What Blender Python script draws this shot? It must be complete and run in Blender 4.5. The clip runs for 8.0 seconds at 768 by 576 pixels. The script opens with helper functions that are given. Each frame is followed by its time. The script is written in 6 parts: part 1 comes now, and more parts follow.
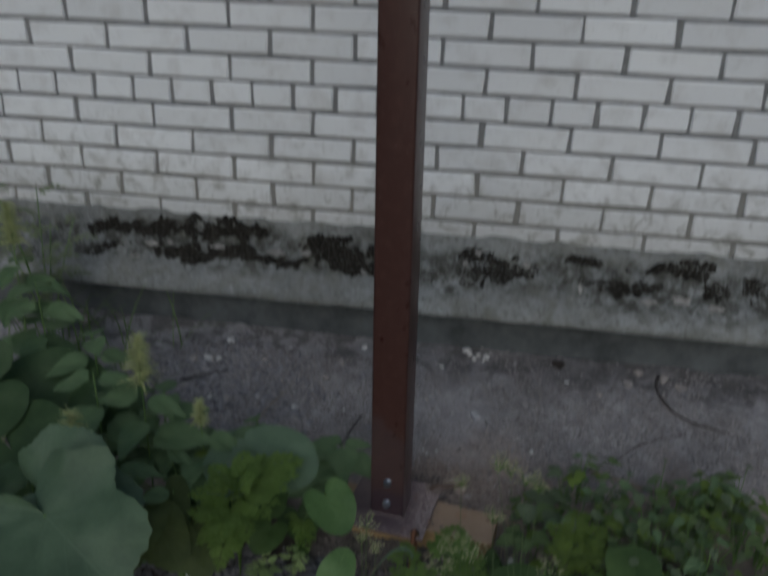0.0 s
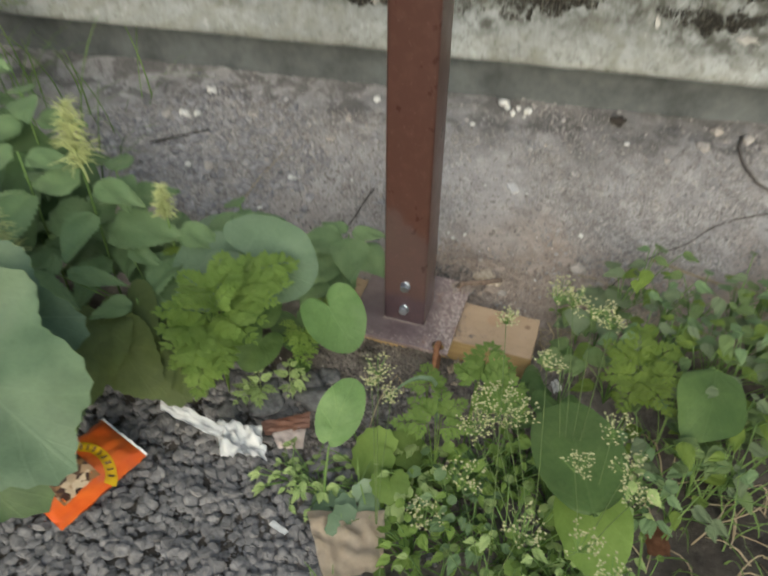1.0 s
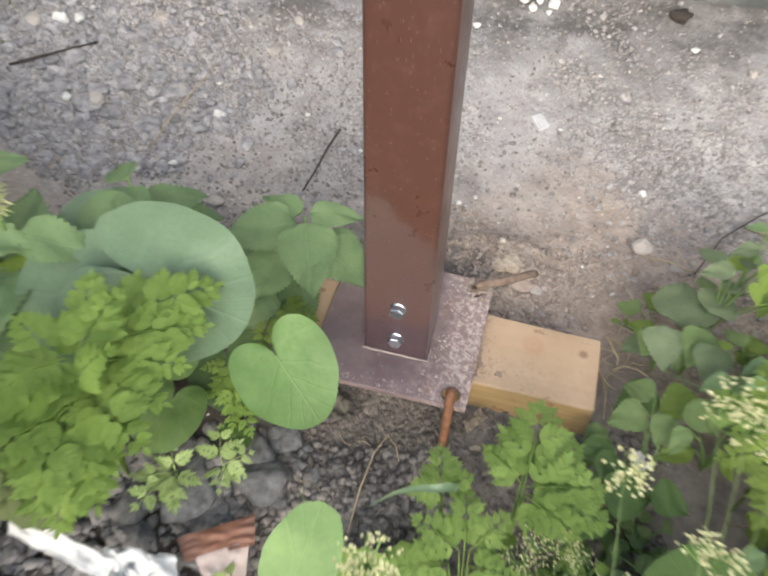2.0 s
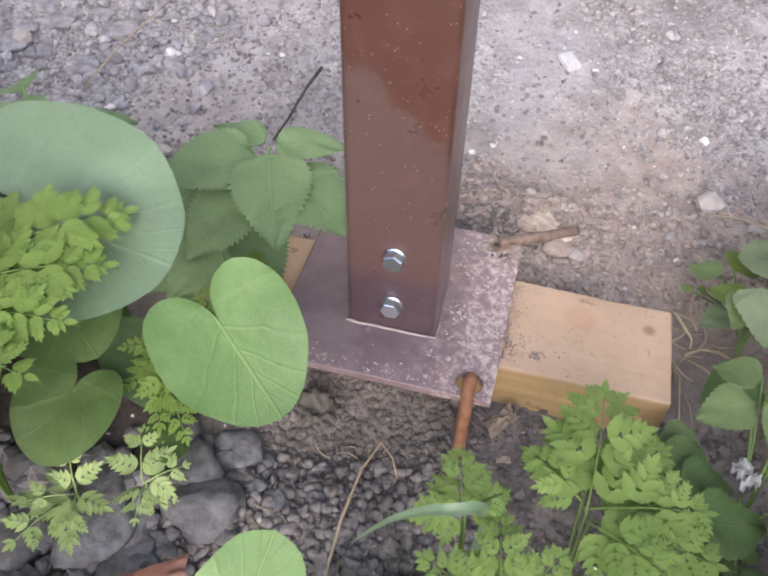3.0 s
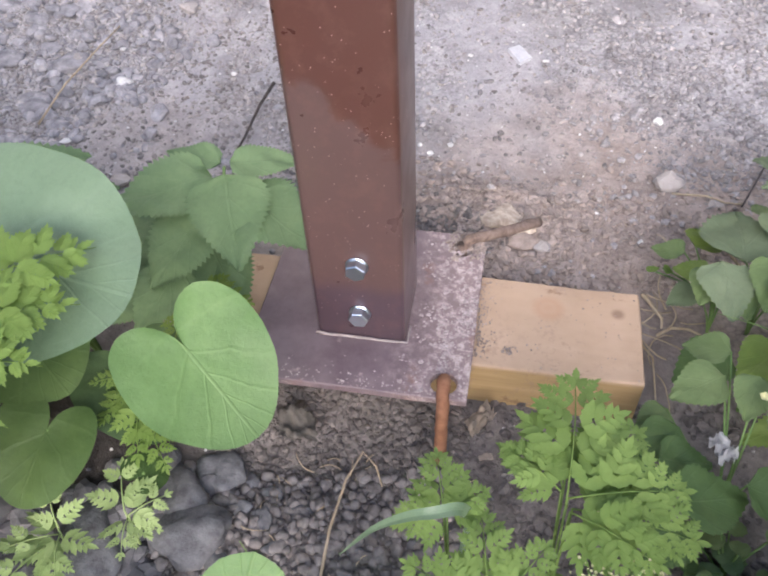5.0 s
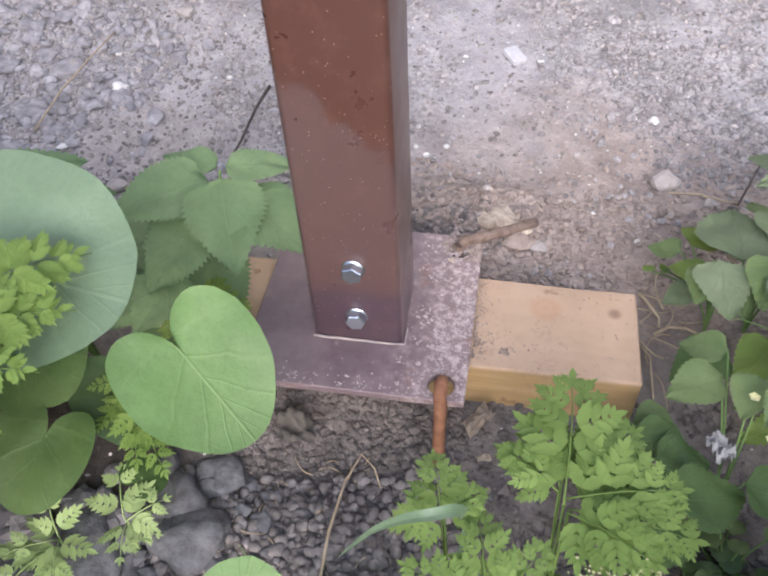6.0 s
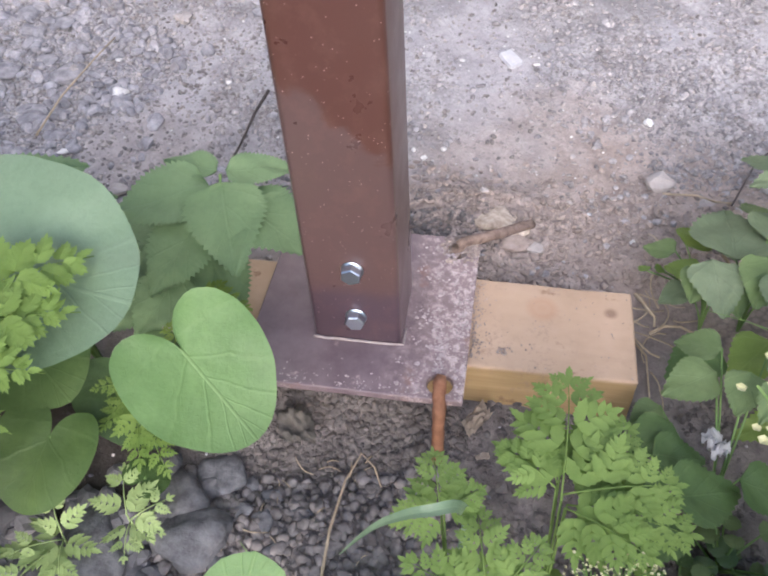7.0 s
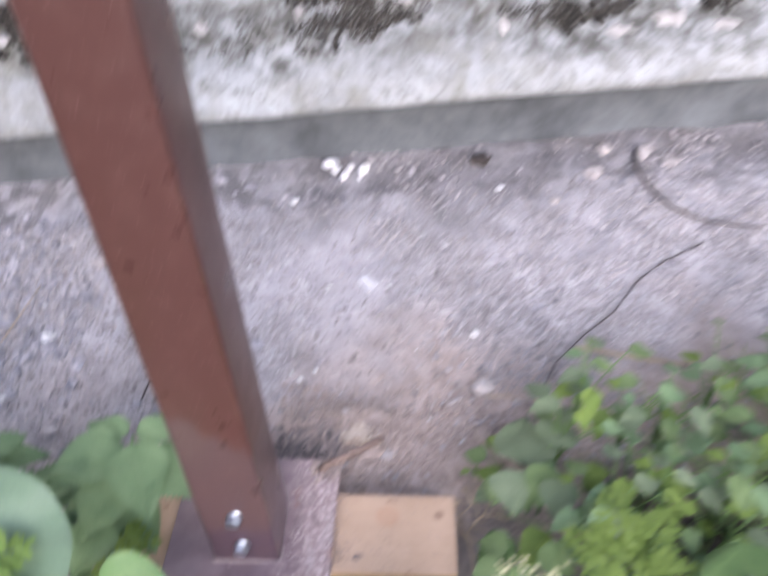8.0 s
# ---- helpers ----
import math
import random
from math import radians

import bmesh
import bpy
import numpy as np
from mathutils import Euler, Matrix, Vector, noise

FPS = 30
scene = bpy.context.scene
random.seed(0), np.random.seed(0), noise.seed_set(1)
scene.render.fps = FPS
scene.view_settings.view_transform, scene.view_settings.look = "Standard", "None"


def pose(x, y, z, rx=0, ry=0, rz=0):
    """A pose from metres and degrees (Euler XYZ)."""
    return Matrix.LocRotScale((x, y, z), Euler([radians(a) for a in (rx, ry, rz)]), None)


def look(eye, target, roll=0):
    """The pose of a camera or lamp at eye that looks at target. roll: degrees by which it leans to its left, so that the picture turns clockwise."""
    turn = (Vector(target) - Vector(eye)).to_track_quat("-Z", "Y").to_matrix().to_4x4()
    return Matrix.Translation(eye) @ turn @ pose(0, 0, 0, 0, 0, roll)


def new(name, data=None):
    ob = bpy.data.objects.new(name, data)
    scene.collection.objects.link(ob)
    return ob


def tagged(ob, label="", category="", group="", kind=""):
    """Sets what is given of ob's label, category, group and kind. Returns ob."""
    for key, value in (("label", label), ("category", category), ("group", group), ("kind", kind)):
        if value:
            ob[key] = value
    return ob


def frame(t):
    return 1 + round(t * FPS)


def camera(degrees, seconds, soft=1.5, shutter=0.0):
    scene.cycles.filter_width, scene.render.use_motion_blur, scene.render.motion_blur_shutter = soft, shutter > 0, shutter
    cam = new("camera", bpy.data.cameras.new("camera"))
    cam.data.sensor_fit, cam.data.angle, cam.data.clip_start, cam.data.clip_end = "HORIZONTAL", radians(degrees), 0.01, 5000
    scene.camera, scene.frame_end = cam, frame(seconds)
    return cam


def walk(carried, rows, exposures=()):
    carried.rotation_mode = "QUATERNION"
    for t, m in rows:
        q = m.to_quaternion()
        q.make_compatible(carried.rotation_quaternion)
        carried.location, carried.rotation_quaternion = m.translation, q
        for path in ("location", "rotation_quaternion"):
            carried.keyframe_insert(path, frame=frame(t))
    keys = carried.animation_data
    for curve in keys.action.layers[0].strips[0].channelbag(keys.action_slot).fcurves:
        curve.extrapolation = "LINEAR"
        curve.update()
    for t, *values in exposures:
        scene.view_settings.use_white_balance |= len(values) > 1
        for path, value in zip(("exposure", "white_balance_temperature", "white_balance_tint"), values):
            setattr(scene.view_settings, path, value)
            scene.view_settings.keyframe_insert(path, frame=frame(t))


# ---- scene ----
cam = camera(53.0, 8.0, soft=2.1, shutter=0.5)
PATH = [
    (0, (0.183, -1.453, 1.221), (-0.079, 0.377, 0.457), 2.1),
    (0.2, (0.142, -1.389, 1.190), (-0.037, 0.025, 0.462), 2.1),
    (0.5, (0.11, -1.28, 1.148), (-0.082, 0.35, 0.006), 1.9),
    (0.8, (0.116, -1.143, 1.115), (-0.060, 0.084, 0.104), 1.7),
    (1, (0.12, -1.037, 1.09), (-0.104, 0.415, -0.266), 1.7),
    (1.3, (0.058, -0.865, 1.038), (-0.074, 0.186, -0.161), 2.1),
    (1.5, (0.025, -0.752, 0.996), (-0.085, 0.508, -0.553), 3.0),
    (1.7, (0.029, -0.652, 0.947), (-0.073, 0.593, -0.616), 2.9),
    (2.8, (0.024, -0.442, 0.58), (-0.104, 0.901, -0.898), 2.1),
    (3, (0.03, -0.441, 0.578), (-0.085, 0.905, -0.897), 2.4),
    (3.5, (0.031, -0.444, 0.581), (-0.079, 0.911, -0.886), 0.7),
    (4, (0.033, -0.441, 0.58), (-0.08, 0.914, -0.886), -1.2),
    (4.5, (0.041, -0.439, 0.58), (-0.044, 0.918, -0.887), -1.3),
    (6, (0.05, -0.438, 0.582), (-0.029, 0.922, -0.883), -2.5),
    (6.5, (0.051, -0.44, 0.582), (-0.028, 0.913, -0.889), -2.5),
    (7, (0.05, -0.446, 0.587), (-0.025, 0.921, -0.871), -2.7),
    (7.2, (0.051, -0.449, 0.589), (-0.023, 0.927, -0.86), -2.7),
    (7.4, (0.055, -0.460, 0.597), (0.000, 0.693, -0.511), -2.1),
    (7.5, (0.06, -0.465, 0.614), (-0.013, 0.972, -0.774), -2.1),
    (7.6, (0.069, -0.468, 0.645), (0.020, 0.665, -0.484), -2.2),
    (7.7, (0.083, -0.472, 0.689), (0.065, 0.673, -0.428), -2.2),
    (7.8, (0.101, -0.478, 0.745), (0.117, 0.989, -0.614), -2.5),
    (8, (0.146, -0.499, 0.881), (0.247, 1.011, -0.426), -2.8),
]
EXPOSURES = [(0.0, -1.82, 5420, 7), (0.5, -1.0, 5950, 3), (1.0, 0.2, 6450, 1), (1.5, 0.92, 6450, 2), (3.0, 1.1, 5950, 18), (7.0, 1.1, 5720, 18), (8.0, 1.1, 5530, 23)]
walk(cam, [(t, look(eye, target, roll)) for t, eye, target, roll in PATH], EXPOSURES)

# ---- world and light: soft overcast daylight ----
world = bpy.data.worlds.new("world")
scene.world = world
world.use_nodes = True
wn = world.node_tree
sky = wn.nodes.new("ShaderNodeTexSky")
sky.sky_type = "NISHITA"
sky.sun_disc = False
sky.sun_elevation = radians(26)
sky.sun_rotation = radians(177)
sky.air_density, sky.dust_density, sky.ozone_density = 1.2, 4.0, 1.0
wn.links.new(sky.outputs[0], wn.nodes["Background"].inputs[0])
wn.nodes["Background"].inputs[1].default_value = 0.13
sun_data = bpy.data.lights.new("sun", "SUN")
sun_data.energy, sun_data.angle, sun_data.color = 1.75, radians(60), (1.0, 0.99, 0.98)
sun = new("sun", sun_data)
sun.matrix_world = look((0.2, -4.4, 2.3), (0, 0, 0))


# ---- small helpers ----
def mesh_object(name, bm, material, smooth=False):
    me = bpy.data.meshes.new(name)
    bm.to_mesh(me)
    bm.free()
    if smooth:
        me.shade_smooth()
    me.materials.append(material)
    return new(name, me)


def part(name, bm, material, parent, label="", smooth=False):
    ob = mesh_object(name, bm, material, smooth)
    ob.parent = parent
    if label:
        ob["label"] = label
    return ob


def thing(name, m, label, category, group=""):
    ob = new(name)
    ob.empty_display_size = 0.02
    ob.matrix_world = m
    return tagged(ob, label, category, group)


def grid_mesh(bm, rows, closed=False):
    """Faces between rows of points, given as lists of equal length."""
    vs = [[bm.verts.new(p) for p in row] for row in rows]
    n = len(rows[0])
    for a, b in zip(vs, vs[1:]):
        for k in range(n if closed else n - 1):
            bm.faces.new((a[k], a[(k + 1) % n], b[(k + 1) % n], b[k]))
    return vs


def tube(bm, points, r0, r1, sides=6):
    """A tapered tube along points."""
    rows = []
    pts = [Vector(p) for p in points]
    for k, p in enumerate(pts):
        d = (pts[min(k + 1, len(pts) - 1)] - pts[max(k - 1, 0)]).normalized()
        a = d.cross(Vector((0.3, 0.2, 1.0)) if abs(d.z) < 0.9 else Vector((1, 0, 0))).normalized()
        b = d.cross(a)
        r = r0 + (r1 - r0) * k / (len(pts) - 1)
        rows.append([p + r * (math.cos(u) * a + math.sin(u) * b) for u in (2 * math.pi * q / sides for q in range(sides))])
    vs = grid_mesh(bm, rows, closed=True)
    bm.faces.new(list(reversed(vs[0])))
    bm.faces.new(vs[-1])


def box(bm, lo, hi, bevel=0.0, segments=2):
    made = bmesh.ops.create_cube(bm, size=1.0)["verts"]
    c, d = [(a + b) / 2 for a, b in zip(lo, hi)], [b - a for a, b in zip(lo, hi)]
    for v in made:
        v.co = Vector([c[k] + v.co[k] * d[k] for k in range(3)])
    if bevel:
        edges = list({e for v in made for e in v.link_edges})
        bmesh.ops.bevel(bm, geom=edges, offset=bevel, segments=segments, affect="EDGES", profile=0.5)


def rough(bm, amount, size, seed=0.0):
    for v in bm.verts:
        v.co += amount * noise.noise_vector(v.co / size + Vector((seed, seed * 2.1, seed * 0.7)))


# ---- materials ----
def material(name, rough_value=0.8, metal=0.0, spec=0.5):
    m = bpy.data.materials.new(name)
    m.use_nodes = True
    b = m.node_tree.nodes["Principled BSDF"]
    b.inputs["Roughness"].default_value = rough_value
    b.inputs["Metallic"].default_value = metal
    b.inputs["Specular IOR Level"].default_value = spec
    return m, m.node_tree, b


def coords(nt, world_space=False, scale=1.0):
    if world_space:
        src = nt.nodes.new("ShaderNodeNewGeometry").outputs["Position"]
    else:
        src = nt.nodes.new("ShaderNodeTexCoord").outputs["Object"]
    mp = nt.nodes.new("ShaderNodeMapping")
    mp.inputs["Scale"].default_value = scale if isinstance(scale, tuple) else (scale,) * 3
    nt.links.new(src, mp.inputs["Vector"])
    return mp.outputs[0]


def noise_tex(nt, vec, scale, detail=5, roughness=0.6, distortion=0.0):
    n = nt.nodes.new("ShaderNodeTexNoise")
    n.inputs["Scale"].default_value = scale
    n.inputs["Detail"].default_value = detail
    n.inputs["Roughness"].default_value = roughness
    n.inputs["Distortion"].default_value = distortion
    nt.links.new(vec, n.inputs["Vector"])
    return n.outputs["Fac"]


def noise_color(nt, vec, scale):
    n = nt.nodes.new("ShaderNodeTexNoise")
    n.inputs["Scale"].default_value = scale
    nt.links.new(vec, n.inputs["Vector"])
    return n.outputs["Color"]


def voronoi_tex(nt, vec, scale, out="Distance", feature="F1"):
    n = nt.nodes.new("ShaderNodeTexVoronoi")
    n.feature = feature
    n.inputs["Scale"].default_value = scale
    nt.links.new(vec, n.inputs["Vector"])
    return n.outputs[out]


def ramp(nt, fac, stops):
    r = nt.nodes.new("ShaderNodeValToRGB")
    while len(r.color_ramp.elements) < len(stops):
        r.color_ramp.elements.new(0.5)
    for e, (p, c) in zip(r.color_ramp.elements, stops):
        e.position = p
        e.color = (*c, 1) if isinstance(c, tuple) else (c, c, c, 1)
    nt.links.new(fac, r.inputs[0])
    return r.outputs[0]


def mix(nt, fac, a, b, mode="MIX"):
    n = nt.nodes.new("ShaderNodeMix")
    n.data_type, n.blend_type = "RGBA", mode
    for socket, value in ((n.inputs[0], fac), (n.inputs[6], a), (n.inputs[7], b)):
        if isinstance(value, (int, float)):
            socket.default_value = value
        elif isinstance(value, tuple):
            socket.default_value = (*value, 1)
        else:
            nt.links.new(value, socket)
    return n.outputs[2]


def calc(nt, op, a, b=0.0, clamp=False):
    n = nt.nodes.new("ShaderNodeMath")
    n.operation, n.use_clamp = op, clamp
    for socket, value in ((n.inputs[0], a), (n.inputs[1], b)):
        if isinstance(value, (int, float)):
            socket.default_value = value
        else:
            nt.links.new(value, socket)
    return n.outputs[0]


def bump(nt, bsdf, height, strength=0.4, distance=0.003):
    n = nt.nodes.new("ShaderNodeBump")
    n.inputs["Strength"].default_value = strength
    n.inputs["Distance"].default_value = distance
    nt.links.new(height, n.inputs["Height"])
    nt.links.new(n.outputs[0], bsdf.inputs["Normal"])


def axis_value(nt, vec, axis):
    n = nt.nodes.new("ShaderNodeSeparateXYZ")
    nt.links.new(vec, n.inputs[0])
    return n.outputs[axis]


def random_value(nt, island=False):
    if island:
        return nt.nodes.new("ShaderNodeNewGeometry").outputs["Random Per Island"]
    return nt.nodes.new("ShaderNodeObjectInfo").outputs["Random"]


def band(nt, value, a, b):
    n = nt.nodes.new("ShaderNodeMapRange")
    n.inputs["From Min"].default_value, n.inputs["From Max"].default_value = a, b
    nt.links.new(value, n.inputs["Value"])
    return n.outputs[0]


def soil_material():
    m, nt, b = material("dry_soil", 0.95, 0, 0.2)
    p = coords(nt, True)
    big = noise_tex(nt, p, 4.0, 5, 0.6, 0.4)
    mid = noise_tex(nt, p, 22, 6, 0.68, 0.3)
    fine = noise_tex(nt, p, 150, 5, 0.75)
    grain = voronoi_tex(nt, p, 160)
    lumps = voronoi_tex(nt, p, 60)
    dust = ramp(nt, mid, [(0.3, (0.3, 0.287, 0.29)), (0.5, (0.38, 0.365, 0.369)), (0.7, (0.47, 0.452, 0.456))])
    grit = ramp(nt, mid, [(0.32, (0.26, 0.247, 0.246)), (0.5, (0.38, 0.362, 0.358)), (0.68, (0.5, 0.478, 0.472))])
    where = calc(nt, "ADD", calc(nt, "MULTIPLY", big, 0.75), calc(nt, "MULTIPLY", mid, 0.25))
    at = nt.nodes.new("ShaderNodeAttribute")
    at.attribute_name = "grit"
    gritty = ramp(nt, calc(nt, "ADD", at.outputs["Fac"], calc(nt, "MULTIPLY", calc(nt, "SUBTRACT", where, 0.5), 3.2)), [(0.05, 0.0), (0.95, 1.0)])
    col = mix(nt, gritty, dust, grit)
    brown = calc(nt, "ADD", axis_value(nt, p, 1), calc(nt, "MULTIPLY", calc(nt, "SUBTRACT", big, 0.5), 0.6))
    col = mix(nt, calc(nt, "MULTIPLY", band(nt, brown, 0.42, 0.24), calc(nt, "ADD", 0.5, calc(nt, "MULTIPLY", band(nt, axis_value(nt, p, 0), -0.15, 0.05), 0.35))), col, ramp(nt, mid, [(0.3, (0.22, 0.172, 0.142)), (0.7, (0.42, 0.345, 0.298))]))
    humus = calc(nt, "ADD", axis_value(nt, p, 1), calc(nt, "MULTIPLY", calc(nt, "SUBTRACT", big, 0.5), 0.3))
    # front soil: paler in the middle, near black towards both sides
    darkest = ramp(nt, mid, [(0.3, (0.035, 0.031, 0.027)), (0.7, (0.1, 0.087, 0.077))])
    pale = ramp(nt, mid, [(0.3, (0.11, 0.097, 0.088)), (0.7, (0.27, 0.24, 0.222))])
    uneven_x = calc(nt, "ADD", axis_value(nt, p, 0), calc(nt, "MULTIPLY", calc(nt, "SUBTRACT", big, 0.5), 0.25))
    col = mix(nt, band(nt, humus, 0.1, 0.0), col, mix(nt, calc(nt, "MULTIPLY", calc(nt, "ADD", band(nt, uneven_x, 0.38, 0.52), band(nt, uneven_x, -0.1, -0.2)), band(nt, humus, -0.95, -0.55)), pale, darkest))
    # darker towards the foundation, most strongly on the +x side
    tone_edge = calc(nt, "ADD", axis_value(nt, p, 1), calc(nt, "ADD", calc(nt, "MULTIPLY", calc(nt, "SUBTRACT", big, 0.5), 0.5), calc(nt, "MULTIPLY", calc(nt, "SUBTRACT", noise_tex(nt, p, 1.7, 3, 0.5), 0.5), 0.5)))
    col = mix(nt, calc(nt, "MULTIPLY", band(nt, tone_edge, 0.58, 0.8), calc(nt, "ADD", 0.06, calc(nt, "MULTIPLY", band(nt, axis_value(nt, p, 0), -0.5, 0.6), 0.85))), col, ramp(nt, mid, [(0.3, (0.13, 0.125, 0.125)), (0.7, (0.24, 0.232, 0.232))]))
    stain = calc(nt, "MULTIPLY", ramp(nt, noise_tex(nt, p, 13, 5, 0.7, 0.5), [(0.45, 0.0), (0.55, 0.85)]), band(nt, axis_value(nt, p, 1), 0.57, 0.72))
    col = mix(nt, stain, col, ramp(nt, fine, [(0.3, (0.085, 0.08, 0.076)), (0.7, (0.19, 0.18, 0.175))]))
    dark = calc(nt, "MULTIPLY", ramp(nt, grain, [(0.4, 0.0), (0.75, 0.5)]), calc(nt, "ADD", calc(nt, "MULTIPLY", gritty, 0.8), 0.2))
    col = mix(nt, dark, col, (0.1, 0.088, 0.088))
    col = mix(nt, ramp(nt, fine, [(0.3, 0.5), (0.42, 0.0)]), col, (0.16, 0.145, 0.145))
    flecks = calc(nt, "MULTIPLY", ramp(nt, voronoi_tex(nt, p, 75), [(0.09, 1.0), (0.13, 0.0)]), ramp(nt, noise_tex(nt, p, 31, 3, 0.5), [(0.62, 0.0), (0.66, 1.0)]))
    col = mix(nt, flecks, col, (0.7, 0.68, 0.66))
    nt.links.new(col, b.inputs["Base Color"])
    height = calc(nt, "SUBTRACT", calc(nt, "ADD", calc(nt, "MULTIPLY", fine, 1.3), calc(nt, "MULTIPLY", mid, 1.0)), calc(nt, "MULTIPLY", lumps, calc(nt, "MULTIPLY", gritty, 0.5)))
    bump(nt, b, height, 0.75, 0.004)
    return m


def brick_material():
    m, nt, b = material("white_silicate_brick", 0.85, 0, 0.3)
    p = coords(nt, True)
    r = random_value(nt)
    tone = ramp(nt, r, [(0.0, (0.76, 0.775, 0.785)), (0.5, (0.83, 0.845, 0.855)), (1.0, (0.87, 0.885, 0.893))])
    stain = noise_tex(nt, p, 9, 6, 0.7)
    col = mix(nt, ramp(nt, stain, [(0.5, 0.0), (0.75, 0.45)]), tone, (0.42, 0.4, 0.36))
    z = axis_value(nt, p, 2)
    # lower courses stained yellowish grey up to an uneven height
    tone_edge = calc(nt, "SUBTRACT", z, calc(nt, "MULTIPLY", noise_tex(nt, p, 6, 5, 0.65), 0.22))
    col = mix(nt, calc(nt, "MULTIPLY", band(nt, tone_edge, 0.56, 0.33), 0.5), col, (0.4, 0.4, 0.375))
    grime = calc(nt, "MULTIPLY", ramp(nt, noise_tex(nt, p, 16, 7, 0.75, 0.6), [(0.5, 0.0), (0.66, 0.75)]), band(nt, tone_edge, 0.72, 0.4))
    col = mix(nt, grime, col, (0.2, 0.195, 0.15))
    pits = noise_tex(nt, p, 90, 6, 0.75)
    col = mix(nt, ramp(nt, pits, [(0.28, 0.7), (0.4, 0.0)]), col, (0.3, 0.29, 0.27))
    nt.links.new(col, b.inputs["Base Color"])
    bump(nt, b, pits, 0.35, 0.002)
    return m


def mortar_material():
    m, nt, b = material("grey_mortar", 0.95, 0, 0.2)
    p = coords(nt, True)
    n = noise_tex(nt, p, 60, 6, 0.7)
    col = ramp(nt, n, [(0.3, (0.15, 0.152, 0.153)), (0.7, (0.3, 0.303, 0.303))])
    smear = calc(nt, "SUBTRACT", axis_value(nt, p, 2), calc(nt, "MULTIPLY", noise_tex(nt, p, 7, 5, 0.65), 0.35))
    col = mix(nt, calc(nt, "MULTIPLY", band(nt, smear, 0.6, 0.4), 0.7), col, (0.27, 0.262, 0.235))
    nt.links.new(col, b.inputs["Base Color"])
    bump(nt, b, n, 0.6, 0.004)
    return m


def plaster_material():
    m, nt, b = material("weathered_render", 0.93, 0, 0.25)
    p = coords(nt, True)
    big = noise_tex(nt, p, 5, 6, 0.62, 0.5)
    mid = noise_tex(nt, p, 24, 7, 0.72)
    streak = noise_tex(nt, coords(nt, True, (26, 10, 3)), 1.0, 5, 0.65)
    fine = noise_tex(nt, p, 150, 5, 0.7)
    col = ramp(nt, big, [(0.3, (0.165, 0.174, 0.172)), (0.5, (0.25, 0.261, 0.259)), (0.7, (0.35, 0.364, 0.362))])
    col = mix(nt, ramp(nt, mid, [(0.4, 0.45), (0.55, 0.0)]), col, (0.19, 0.188, 0.17))
    col = mix(nt, ramp(nt, streak, [(0.5, 0.0), (0.68, 0.22)]), col, (0.15, 0.148, 0.13))
    crumb = noise_tex(nt, p, 55, 7, 0.8, 0.4)
    col = mix(nt, ramp(nt, crumb, [(0.52, 0.0), (0.6, 0.7)]), col, (0.13, 0.128, 0.115))
    col = mix(nt, ramp(nt, crumb, [(0.34, 0.6), (0.42, 0.0)]), col, (0.46, 0.47, 0.46))
    lichen = ramp(nt, noise_tex(nt, p, 11, 6, 0.7, 0.8), [(0.5, 0.0), (0.68, 0.6)])
    col = mix(nt, lichen, col, (0.17, 0.168, 0.13))
    z = axis_value(nt, p, 2)
    zz = calc(nt, "ADD", z, calc(nt, "MULTIPLY", calc(nt, "SUBTRACT", big, 0.5), 0.2))
    mossy = calc(nt, "MULTIPLY", band(nt, zz, 0.29, 0.325), band(nt, zz, 0.43, 0.39))
    col = mix(nt, calc(nt, "MULTIPLY", mossy, ramp(nt, mid, [(0.42, 0.85), (0.6, 0.1)])), col, (0.05, 0.05, 0.04))
    nt.links.new(col, b.inputs["Base Color"])
    bump(nt, b, calc(nt, "ADD", fine, calc(nt, "MULTIPLY", mid, 2.0)), 0.5, 0.004)
    return m


def recess_material():
    m, nt, b = material("shaded_concrete", 0.9, 0, 0.3)
    p = coords(nt, True)
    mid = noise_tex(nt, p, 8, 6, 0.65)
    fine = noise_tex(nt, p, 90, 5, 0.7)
    # the lip's shade is put into this darker concrete colour
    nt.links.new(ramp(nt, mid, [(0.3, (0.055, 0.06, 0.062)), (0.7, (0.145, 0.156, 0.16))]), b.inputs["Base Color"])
    bump(nt, b, fine, 0.4, 0.003)
    return m


def moss_material():
    m, nt, b = material("black_moss", 1.0, 0, 0.1)
    r = random_value(nt, True)
    nt.links.new(ramp(nt, r, [(0.0, (0.02, 0.019, 0.017)), (0.7, (0.04, 0.037, 0.031)), (1.0, (0.1, 0.093, 0.078))]), b.inputs["Base Color"])
    return m


